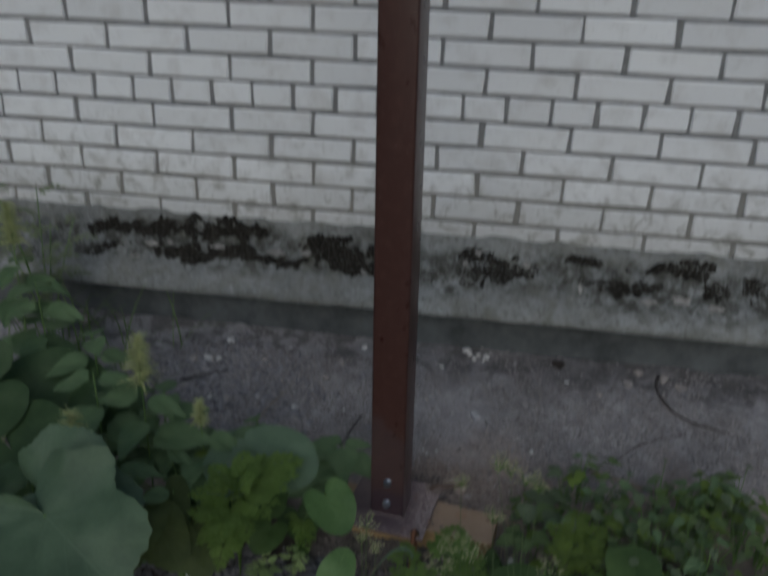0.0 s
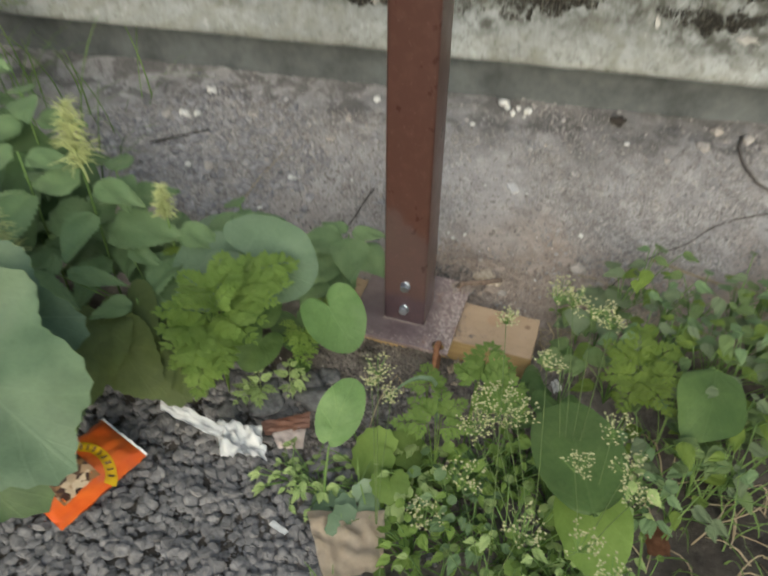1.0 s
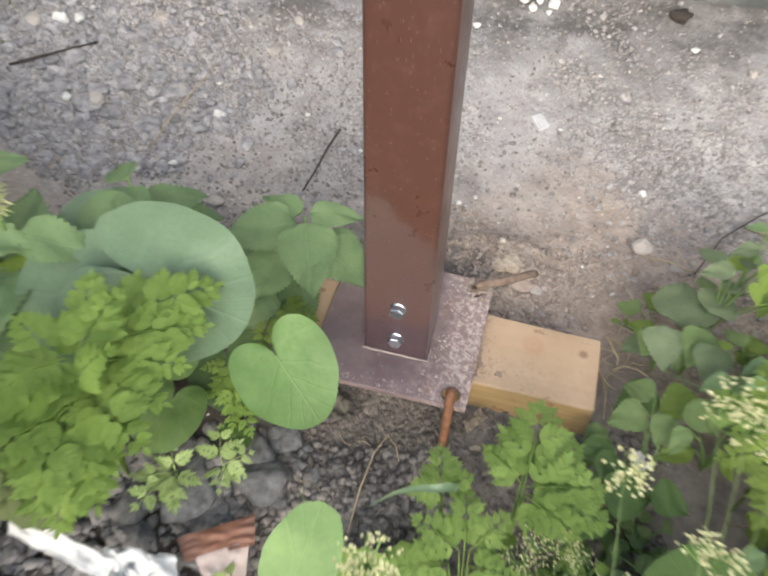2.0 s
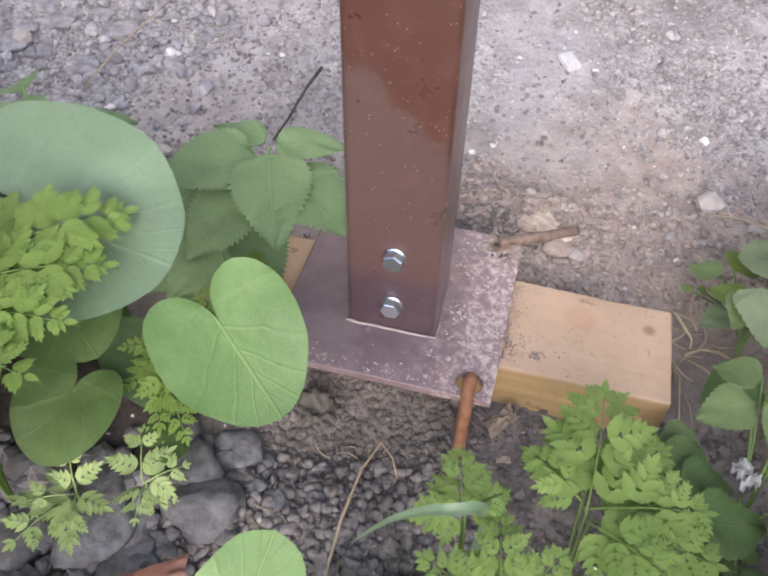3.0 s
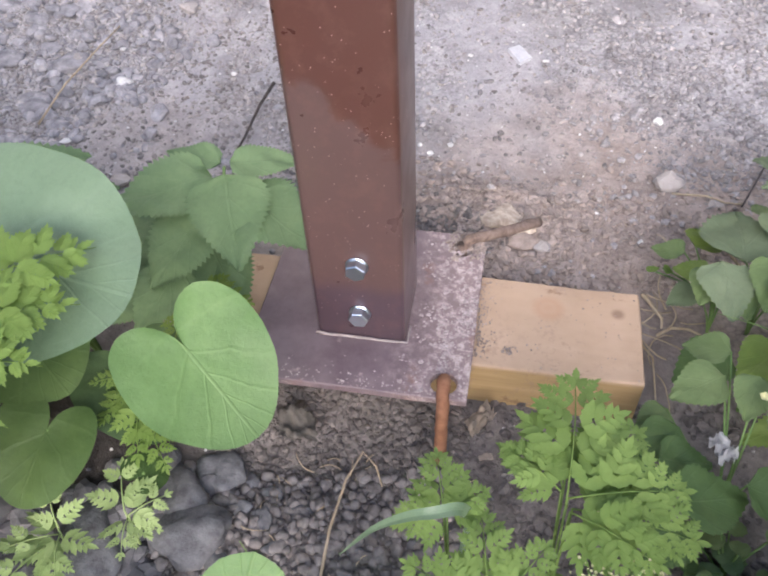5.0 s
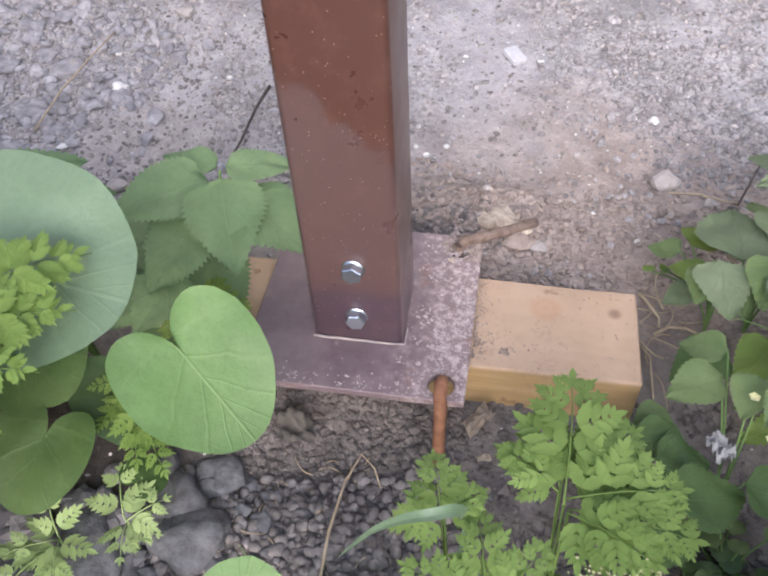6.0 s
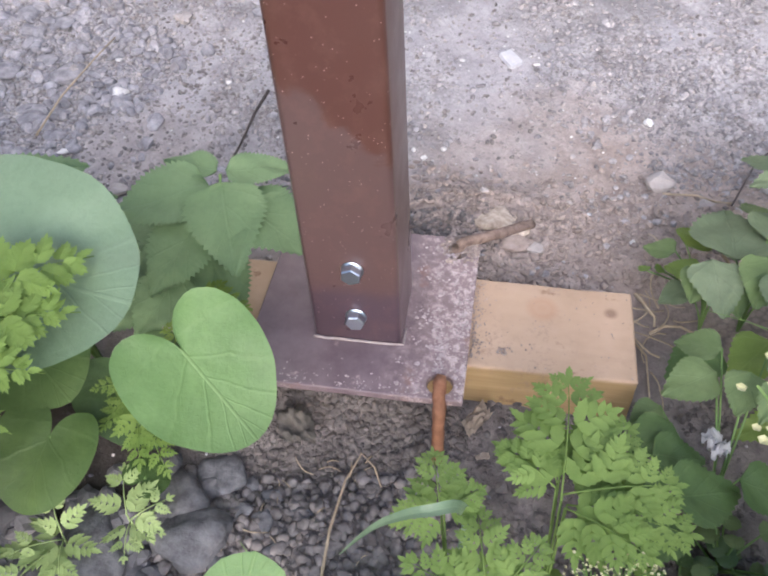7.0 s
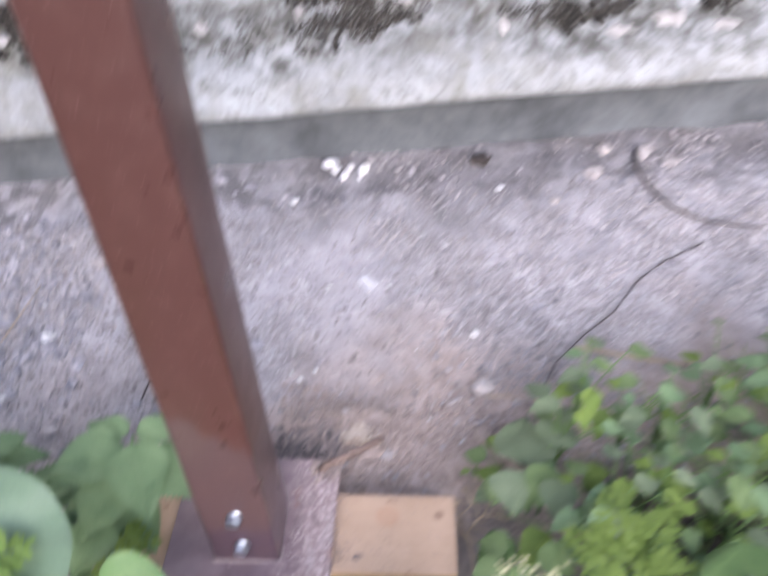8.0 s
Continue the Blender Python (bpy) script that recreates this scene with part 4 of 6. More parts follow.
def frond(plant, base, tip, mat, wide=0.62, pairs=8, up=(0, 0, 1), droop=0.25, seed=0, leaflet=0.25, dense=0.46, broad=1.0):
    """A twice-divided fern-like leaf: pairs of side branches, each set with flat toothed leaflets."""
    rng = random.Random(seed)
    length, x, y, z = frame_of(base, tip, up)
    base = Vector(base)
    co, faces = [], []
    half = ((0.14, 0.13), (0.26, 0.23), (0.33, 0.18), (0.47, 0.245), (0.54, 0.17), (0.7, 0.185), (0.77, 0.11))
    outline = [(0.0, 0.02)] + list(half) + [(1.0, 0.0)] + [(p, -q) for p, q in reversed(half)] + [(0.0, -0.02)]

    def spine(t):
        return base + length * (t * x + (0.12 * math.sin(math.pi * t) - droop * t * t) * z)

    def lobe(at, along, across, nrm, size, spread=1.0):
        b, n = len(co), len(outline)
        curl, twist = rng.uniform(-0.22, 0.1), rng.uniform(-0.12, 0.12)
        for p, q in outline:
            co.append(at + size * (p * along + spread * q * across + (0.16 * abs(q) + twist * q + curl * p * p) * nrm) - plant.location)
        co.append(at + size * (0.5 * along + 0.25 * curl * nrm) - plant.location)
        faces.extend((b + n, b + k, b + (k + 1) % n) for k in range(n))

    for k in range(pairs):
        t = 0.1 + 0.8 * (1 - (1 - k / pairs) ** 1.25)
        reach = length * (wide * 0.5 * (1 - t) ** 0.85 + 0.05)
        for side in (-1, 1):
            at = spine(t)
            r = reach * rng.uniform(0.88, 1.1)
            ang = radians(rng.uniform(56, 66) - 12 * t)
            d = (math.cos(ang) * x + side * math.sin(ang) * y + rng.uniform(-0.2, 0.06) * z).normalized()
            nrm = (z + rng.uniform(-0.22, 0.22) * x + rng.uniform(-0.22, 0.22) * y).normalized()
            c = d.cross(nrm).normalized()
            u, first = 0.14, min(r * 0.5, length * 0.78 * leaflet)
            while u < 0.8 and r > 0.06 * length:
                size = first * (1.08 - 0.8 * u) * rng.uniform(0.9, 1.1)
                place = at + d * r * u - 0.1 * r * u * u * z
                for s2 in (-1, 1):
                    dd = (d * 0.72 + s2 * c * 0.69 + rng.uniform(-0.1, 0.06) * nrm).normalized()
                    lobe(place, dd, dd.cross(nrm).normalized(), nrm, size, broad)
                u += max(0.06, dense * size / r)
            lobe(at + d * r * 0.72 - 0.06 * r * z, d, c, nrm, max(0.36 * r, 0.5 * first), 0.85)
    for t, turn in ((0.86, 0.75), (0.86, -0.75), (0.9, 0.0)):
        lobe(spine(t), (x * math.cos(turn) + y * math.sin(turn)).normalized(), (y * math.cos(turn) - x * math.sin(turn)).normalized(), z, length * (0.05 + 0.2 * leaflet))
    me = bpy.data.meshes.new("leaf")
    me.from_pydata([tuple(p) for p in co], [], faces)
    me.shade_smooth()
    me.materials.append(mat)
    ob = new("leaf", me)
    ob.parent = plant
    bm = bmesh.new()
    tube(bm, [spine(t / 8) - 0.0008 * z - plant.location for t in range(9)], 0.0008, 0.0003, 5)
    part("rib", bm, mat, ob, "", True)
    return ob


def root_of(x, y):
    return Vector((x, y, ground_z(x, y) - 0.004))


def new_plant(name, x, y, label, category="plant", group=""):
    return thing(name, Matrix.Translation(root_of(x, y)), label, category, group)


def heart_plants():
    p = new_plant("heart_leaf_plant", -0.2, -0.06, "low plant with bright green heart-shaped leaves beside the plate")
    r = p.location
    for base, tip, mat, outline, up, wide, cup, droop, seed in (
        ((-0.121, -0.091, 0.138), (-0.066, -0.136, 0.09), LEAF_BRIGHT, HEART, (0.15, -0.35, 1), 0.98, 0.12, 0.1, 1),
        # lower leaf: the chervil's shade is put into its darker green
        ((-0.25, -0.108, 0.05), (-0.266, -0.166, 0.03), LEAF_MID, HEART, (0.1, -0.3, 1), 1.02, 0.15, 0.2, 2),
        ((-0.2, -0.04, 0.045), (-0.165, -0.1, 0.03), LEAF_DARK, HEART, (0, -0.2, 1), 1.1, 0.2, 0.2, 3),
        ((-0.176, -0.125, 0.012), (-0.163, -0.108, 0.008), LEAF_MID, ROUND, (0, -0.3, 1), 1.0, 0.1, 0.1, 4),
        ((-0.3, -0.02, 0.08), (-0.24, -0.08, 0.075), LEAF_MID, HEART, (0.1, -0.3, 1), 1.1, 0.1, 0.2, 5),
    ):
        stalk(p, r, base, 0.002, 0.5)
        blade(p, base, tip, mat, outline, up, wide, cup, droop, 0.02, 0, seed)
    p = new_plant("round_leaf_plant", -0.26, 0.02, "plant with large round blue-green leaves")
    r = p.location
    for base, tip, mat, outline, up, wide, cup, droop, seed in (
        ((-0.27, -0.046, 0.194), (-0.152, -0.08, 0.184), LEAF_BLUE, ROUND, (0.05, -0.3, 1), 0.8, 0.1, 0.05, 6),
        ((-0.33, -0.06, 0.17), (-0.39, -0.13, 0.15), LEAF_BLUE, ROUND, (-0.1, -0.3, 1), 1.0, 0.1, 0.15, 7),
        ((-0.36, 0.07, 0.12), (-0.3, 0.13, 0.11), LEAF_BLUE, ROUND, (0.1, -0.2, 1), 1.0, 0.1, 0.15, 8),
        ((-0.375, -0.09, 0.15), (-0.335, -0.15, 0.12), LEAF_DARK, HEART, (0, -0.5, 1), 1.2, 0.15, 0.1, 9),
        ((-0.38, 0.02, 0.16), (-0.34, -0.06, 0.15), LEAF_NETTLE, ROUND, (0, -0.5, 1), 1.0, 0.15, 0.1, 10),
    ):
        stalk(p, r, base, 0.0025, 0.5)
        blade(p, base, tip, mat, outline, up, wide, cup, droop, 0.025, 0, seed)
    p = new_plant("sorrel_leaf", -0.075, -0.36, "single upright light green oval leaf in the gravel")
    stalk(p, p.location, (-0.068, -0.338, 0.085), 0.0022, 0.3)
    blade(p, (-0.066, -0.318, 0.1), (-0.043, -0.254, 0.158), LEAF_BRIGHT, EGG, (0.0, -0.85, 0.6), 0.68, 0.12, 0.1, 0.015, 0, 12)


def burdock():
    p = new_plant("burdock", -0.62, -0.5, "large grey-green burdock with broad wavy leaves over the gravel")
    r = p.location
    for base, tip, mat, up, wide, seed in (
        ((-0.55, -0.45, 0.31), (-0.362, -0.55, 0.25), LEAF_BURDOCK, (0.25, -0.7, 0.75), 0.95, 21),
        ((-0.6, -0.36, 0.29), (-0.45, -0.35, 0.31), LEAF_BURDOCK, (0.2, -0.7, 0.75), 1.0, 22),
        ((-0.57, -0.52, 0.2), (-0.45, -0.565, 0.13), LEAF_DARK, (0.35, -0.5, 0.8), 1.1, 23),
        ((-0.75, -0.45, 0.28), (-0.9, -0.5, 0.22), LEAF_DARK, (-0.1, -0.5, 0.8), 1.1, 24),
    ):
        stalk(p, r, base, 0.005, 0.4)
        blade(p, base, tip, mat, HEART, up, wide, 0.15, 0.15, 0.1, 0.03, seed, 12, 90, 0.36)
    p = new_plant("dock_plant", -0.42, -0.2, "dock with dark drooping leaves behind the burdock")
    r = p.location
    for base, tip, seed in (((-0.46, -0.22, 0.11), (-0.39, -0.28, 0.07), 31), ((-0.4, -0.19, 0.09), (-0.34, -0.27, 0.05), 32), ((-0.5, -0.2, 0.13), (-0.47, -0.29, 0.1), 33), ((-0.36, -0.2, 0.09), (-0.31, -0.26, 0.06), 34), ((-0.44, -0.22, 0.09), (-0.37, -0.27, 0.06), 35), ((-0.53, -0.24, 0.11), (-0.5, -0.34, 0.07), 36), ((-0.47, -0.15, 0.14), (-0.42, -0.22, 0.12), 37)):
        stalk(p, r, base, 0.002, 0.3)
        blade(p, base, tip, LEAF_OLIVE, HEART, (0.1, -0.7, 0.7), 0.85, 0.1, 0.15, 0.06, 0.05, seed)
    p = new_plant("lobed_leaf_plant", -0.44, -0.09, "plant with a yellowish heart-shaped leaf and long narrow leaves")
    r = p.location
    stalk(p, r, (-0.4, -0.03, 0.16), 0.002, 0.3)
    blade(p, (-0.4, -0.03, 0.16), (-0.365, -0.095, 0.135), LEAF_YELLOW, HEART, (0.05, -0.5, 0.9), 1.1, 0.12, 0.12, 0.03, 0.0, 39)
    for a, c, w, q in (((-0.57, -0.15, 0.2), (-0.465, -0.15, 0.195), 0.36, 1), ((-0.58, -0.16, 0.2), (-0.63, -0.1, 0.2), 0.36, 2), ((-0.5, -0.06, 0.19), (-0.43, -0.07, 0.17), 0.5, 3), ((-0.36, 0.02, 0.18), (-0.31, -0.05, 0.17), 0.6, 4)):
        stalk(p, r, a, 0.0016, 0.3)
        toothed(p, a, c, LEAF_NETTLE, w, (0, -0.4, 1), 0.1, 0.15, 0.04, 620 + q)
    p = new_plant("dark_leaf_plant", -0.9, 0.03, "tall plant with broad dark green leaves near the wall")
    r = p.location
    for base, tip, seed in (((-0.84, 0.02, 0.11), (-0.7, -0.07, 0.19), 34), ((-0.9, 0.1, 0.16), (-0.78, 0.2, 0.23), 35), ((-0.86, -0.1, 0.16), (-0.74, -0.18, 0.11), 36), ((-0.78, 0.12, 0.14), (-0.66, 0.06, 0.11), 37), ((-1.0, 0.0, 0.25), (-1.12, -0.08, 0.19), 38)):
        stalk(p, r, base, 0.004, 0.19)
        blade(p, base, tip, LEAF_DARK, ROUND, (0.15, -0.6, 0.75), 1.0, 0.1, 0.15, 0.03, 0.0, seed)


def nettle(x, y, height, leaves, seed, size, spike=False, mat=None):
    """An upright stem with crossed pairs of toothed leaves."""
    rng = random.Random(seed)
    p = new_plant("nettle", x, y, "nettle with toothed leaves and a yellow-green flower head" if spike else "young nettle with toothed green leaves", "plant", "nettles by the post")
    r = p.location
    top = r + Vector((rng.uniform(-0.015, 0.015), rng.uniform(-0.02, 0.01), height))
    stalk(p, r, top, 0.0024, 0.2, name="stem")
    turn = rng.uniform(0, 3.1)
    for k in range(leaves):
        t = 0.3 + (0.5 if spike else 0.66) * k / max(1, leaves - 1)
        at = r + (top - r) * t
        for side in (0, math.pi):
            a = turn + side + rng.uniform(-0.25, 0.25)
            ln = size * (1.4 - 0.65 * t) * rng.uniform(0.85, 1.15)
            d = Vector((math.cos(a), math.sin(a), rng.uniform(-0.25, 0.2)))
            toothed(p, at + 0.12 * ln * d, at + d * ln * 1.1, mat or LEAF_NETTLE, rng.uniform(0.58, 0.72), (0, -0.3, 1), 0.15, 0.25, 0.075, seed + k, 26)
        turn += math.pi / 2
    if spike:
        flower_spike(p, top, 0.125 if height > 0.3 else 0.07, seed)
    return p


def flower_spike(p, top, height, seed):
    rng = random.Random(seed)
    bm = bmesh.new()
    for k in range(190):
        t = rng.random()
        a = rng.uniform(0, 6.28)
        reach = 0.4 * height * (1 - 0.55 * t) * rng.uniform(0.5, 1.1)
        at = top + Vector((0, 0, height * (t - 0.35))) - p.location
        d = Vector((math.cos(a), math.sin(a), rng.uniform(-0.2, 0.9)))
        tube(bm, [at, at + d * reach * 0.6, at + d * reach + Vector((0, 0, -0.25 * reach))], 0.0015, 0.0006, 4)
    part("flower_head", bm, SPIKE, p, "yellow-green feathery flower head")


def near_nettle():
    p = new_plant("nettle", -0.155, 0.13, "young nettle with toothed green leaves beside the post", "plant", "nettles by the post")
    r = p.location
    stalk(p, r, (-0.134, 0.135, 0.128), 0.0022, 0.1, name="stem")
    for k, (a, b, w) in enumerate((
        ((-0.13, 0.142, 0.127), (-0.06, 0.14, 0.135), 0.52), ((-0.132, 0.125, 0.125), (-0.108, 0.03, 0.105), 0.72),
        ((-0.118, 0.115, 0.112), (-0.044, 0.055, 0.108), 0.75), ((-0.146, 0.13, 0.12), (-0.235, 0.092, 0.12), 0.72),
        ((-0.152, 0.1, 0.1), (-0.192, 0.028, 0.078), 0.75), ((-0.14, 0.145, 0.125), (-0.2, 0.17, 0.125), 0.5), ((-0.15, 0.09, 0.07), (-0.11, 0.02, 0.05), 0.7), ((-0.17, 0.1, 0.06), (-0.24, 0.06, 0.05), 0.7), ((-0.17, 0.06, 0.07), (-0.2, -0.01, 0.06), 0.7), ((-0.15, 0.05, 0.06), (-0.138, -0.015, 0.05), 0.66), ((-0.19, 0.05, 0.06), (-0.24, 0.0, 0.06), 0.7),
    )):
        toothed(p, a, b, LEAF_NETTLE, 1.12 * w, (0.05, -0.25, 1), 0.12, 0.12, 0.07, 60 + k, 36)


def left_thicket():
    for x, y, h, n, seed, size, spike in (
        (-0.56, -0.03, 0.4, 5, 71, 0.12, True), (-0.635, -0.185, 0.32, 5, 72, 0.11, True), (-0.43, -0.01, 0.28, 4, 73, 0.1, True),
        (-0.56, 0.05, 0.3, 4, 74, 0.12, False), (-0.68, -0.02, 0.36, 5, 75, 0.13, False), (-0.34, 0.1, 0.2, 4, 76, 0.1, False),
        (-0.46, -0.14, 0.2, 3, 77, 0.11, False), (-0.75, -0.2, 0.3, 4, 78, 0.13, False), (-0.3, 0.14, 0.13, 3, 79, 0.09, False),
        (-0.8, 0.2, 0.34, 5, 80, 0.13, False), (-0.56, -0.24, 0.2, 3, 81, 0.1, False), (-1.0, 0.3, 0.42, 5, 82, 0.13, False), (-1.15, 0.42, 0.5, 6, 83, 0.12, True),
    ):
        nettle(x, y, h, n, seed, size, spike)


def chervil(name_x, name_y, fronds, label, mat=None, pairs=8, width=0.7, leaflet=0.25, tilt=(0.0, -0.25, 1), dense=0.46, broad=1.0):
    p = new_plant("chervil", name_x, name_y, label, "plant", "chervil clumps")
    for k, (a, b) in enumerate(fronds):
        stalk(p, p.location, a, 0.0011, 0.4, mat or LEAF_FERN)
        frond(p, a, b, mat or LEAF_FERN, width, pairs, tilt, 0.12, int(1000 * abs(name_x)) + k, leaflet, dense, broad)
    return p


def chervil_clumps():
    chervil(-0.3, -0.17, (
        ((-0.285, -0.115, 0.19), (-0.185, -0.048, 0.21)), ((-0.285, -0.13, 0.19), (-0.182, -0.1, 0.205)), ((-0.28, -0.15, 0.19), (-0.192, -0.15, 0.2)),
        ((-0.29, -0.17, 0.18), (-0.2, -0.195, 0.2)), ((-0.29, -0.18, 0.18), (-0.205, -0.245, 0.2)), ((-0.29, -0.2, 0.17), (-0.235, -0.3, 0.185)),
        ((-0.3, -0.2, 0.17), (-0.29, -0.315, 0.18)), ((-0.31, -0.2, 0.17), (-0.345, -0.285, 0.2)), ((-0.31, -0.18, 0.18), (-0.385, -0.22, 0.21)),
        ((-0.31, -0.16, 0.19), (-0.375, -0.13, 0.22)), ((-0.3, -0.14, 0.19), (-0.32, -0.06, 0.22)), ((-0.3, -0.19, 0.13), (-0.36, -0.26, 0.12)), ((-0.3, -0.2, 0.13), (-0.3, -0.3, 0.1)), ((-0.31, -0.18, 0.12), (-0.4, -0.2, 0.15)), ((-0.3, -0.17, 0.22), (-0.34, -0.24, 0.25)), ((-0.29, -0.19, 0.21), (-0.25, -0.17, 0.25)), ((-0.3, -0.16, 0.21), (-0.27, -0.09, 0.235)), ((-0.3, -0.2, 0.2), (-0.27, -0.24, 0.235)),
    ), "bright green fern-like chervil clump over the gravel", LEAF_LIME, 6, 1.0, 0.36, (0.0, -0.25, 1), 0.36, 1.2)
    chervil(0.14, -0.235, (
        ((0.15, -0.19, 0.1), (0.17, -0.084, 0.115)), ((0.152, -0.185, 0.1), (0.236, -0.182, 0.11)), ((0.148, -0.18, 0.1), (0.108, -0.148, 0.11)), ((0.152, -0.17, 0.1), (0.215, -0.13, 0.105)),
        ((0.152, -0.195, 0.1), (0.205, -0.238, 0.112)), ((0.15, -0.175, 0.097), (0.14, -0.11, 0.1)), ((0.155, -0.19, 0.095), (0.24, -0.215, 0.1)),
    ), "bright green fern-like chervil clump in front of the timber", None, 5, 1.12, 0.36)
    chervil(0.075, -0.25, (
        ((0.068, -0.2, 0.1), (0.063, -0.15, 0.105)), ((0.068, -0.2, 0.1), (0.03, -0.205, 0.1)), ((0.07, -0.198, 0.1), (0.1, -0.178, 0.1)),
    ), "small bright green chervil clump by the hollow", None, 5, 1.15, 0.44)
    chervil(0.1, -0.3, (
        ((0.095, -0.255, 0.09), (0.093, -0.19, 0.1)), ((0.09, -0.255, 0.09), (0.04, -0.23, 0.1)), ((0.1, -0.255, 0.09), (0.138, -0.215, 0.1)), ((0.1, -0.27, 0.09), (0.15, -0.28, 0.1)), ((0.08, -0.27, 0.09), (0.02, -0.285, 0.1)),
    ), "light green chervil clump among the low weeds", None, 5, 1.05, 0.44)
    chervil(0.42, -0.12, (
        ((0.42, -0.1, 0.1), (0.42, -0.01, 0.13)), ((0.42, -0.1, 0.1), (0.36, -0.05, 0.12)), ((0.42, -0.1, 0.1), (0.49, -0.04, 0.12)), ((0.42, -0.11, 0.1), (0.35, -0.13, 0.11)),
        ((0.42, -0.11, 0.1), (0.5, -0.12, 0.12)), ((0.42, -0.12, 0.1), (0.46, -0.2, 0.12)), ((0.42, -0.12, 0.1), (0.38, -0.2, 0.11)),
    ), "yellowish-green chervil clump beside the grass", LEAF_YELLOW, 6, 1.0, 0.4)
    chervil(-0.235, -0.175, (((-0.237, -0.17, -0.005), (-0.272, -0.19, 0.012)), ((-0.235, -0.172, 0.0), (-0.225, -0.215, 0.005)), ((-0.238, -0.168, 0.0), (-0.25, -0.14, 0.02)), ((-0.24, -0.18, 0.0), (-0.268, -0.225, 0.008))), "pale chervil seedling among grey stones", LEAF_PALE, 2, 1.5, 0.6)
    chervil(-0.18, -0.165, (((-0.182, -0.16, 0.005), (-0.178, -0.195, 0.01)), ((-0.185, -0.155, 0.01), (-0.195, -0.115, 0.02)), ((-0.18, -0.16, 0.01), (-0.15, -0.14, 0.012)), ((-0.18, -0.165, 0.005), (-0.152, -0.17, 0.005))), "pale chervil seedling among grey stones", LEAF_PALE, 2, 1.5, 0.6)
    chervil(-0.19, -0.06, (((-0.19, -0.055, 0.045), (-0.215, -0.095, 0.04)), ((-0.185, -0.06, 0.045), (-0.178, -0.125, 0.028)), ((-0.185, -0.06, 0.045), (-0.145, -0.105, 0.035)), ((-0.18, -0.08, 0.03), (-0.155, -0.125, 0.015)), ((-0.2, -0.05, 0.045), (-0.23, -0.06, 0.05))), "small light green chervil under the heart-shaped leaf", LEAF_LIME, 4, 0.9, 0.4)
    chervil(-0.16, 0.03, (((-0.15, 0.035, 0.065), (-0.112, 0.0, 0.06)), ((-0.15, 0.04, 0.065), (-0.1, 0.028, 0.055)), ((-0.16, 0.02, 0.06), (-0.162, -0.035, 0.06))), "small yellowish chervil at the timber end", LEAF_YELLOW, 4, 0.9, 0.4)


def tall_weed():
    p = new_plant("feathery_weed", -1.2, 0.62, "tall grey-green feathery weed beside the foundation")
    rng = random.Random(5)
    for k in range(7):
        top = Vector((-1.2 + rng.uniform(-0.16, 0.12), 0.6 + rng.uniform(-0.08, 0.06), rng.uniform(0.42, 0.62)))
        stalk(p, p.location, top, 0.0022, 0.2, name="stem")
        for q in range(5):
            at = p.location + (top - p.location) * (0.45 + 0.13 * q)
            a = rng.uniform(0, 6.28)
            frond(p, at, at + Vector((0.1 * math.cos(a), 0.1 * math.sin(a) - 0.02, rng.uniform(-0.01, 0.05))), LEAF_SAGE, 0.6, 5, (0, -0.3, 1), 0.15, 10 * k + q)


def herb(x, y, height, count, size, mat, seed, label, outline=LOBED, spread=0.06):
    """A low herb: stalks from one root, each with a small broad leaf."""
    rng = random.Random(seed)
    p = new_plant("weed", x, y, label, "plant", "low weeds")
    for k in range(count):
        a, d = rng.uniform(0, 6.28), spread * math.sqrt(rng.random())
        base = p.location + Vector((d * math.cos(a), d * math.sin(a), height * rng.uniform(0.35, 1.0)))
        b = a + rng.uniform(-0.7, 0.7)
        s = size * rng.uniform(0.65, 1.2)
        stalk(p, p.location, base, 0.0013, 0.4)
        if outline is OVAL:
            toothed(p, base, base + 1.5 * Vector((s * math.cos(b), s * math.sin(b), -0.2 * s)), mat, 0.6, (rng.uniform(-0.3, 0.3), rng.uniform(-0.5, 0.1), 1), 0.15, 0.3, 0.12, seed * 7 + k, 12)
            continue
        blade(p, base, base + Vector((s * math.cos(b), s * math.sin(b), -0.2 * s)), mat, outline, (rng.uniform(-0.3, 0.3), rng.uniform(-0.6, 0.1), 1), 1.0, 0.2, 0.25, 0.05, 0.1, seed * 7 + k, 4, 26)
    return p


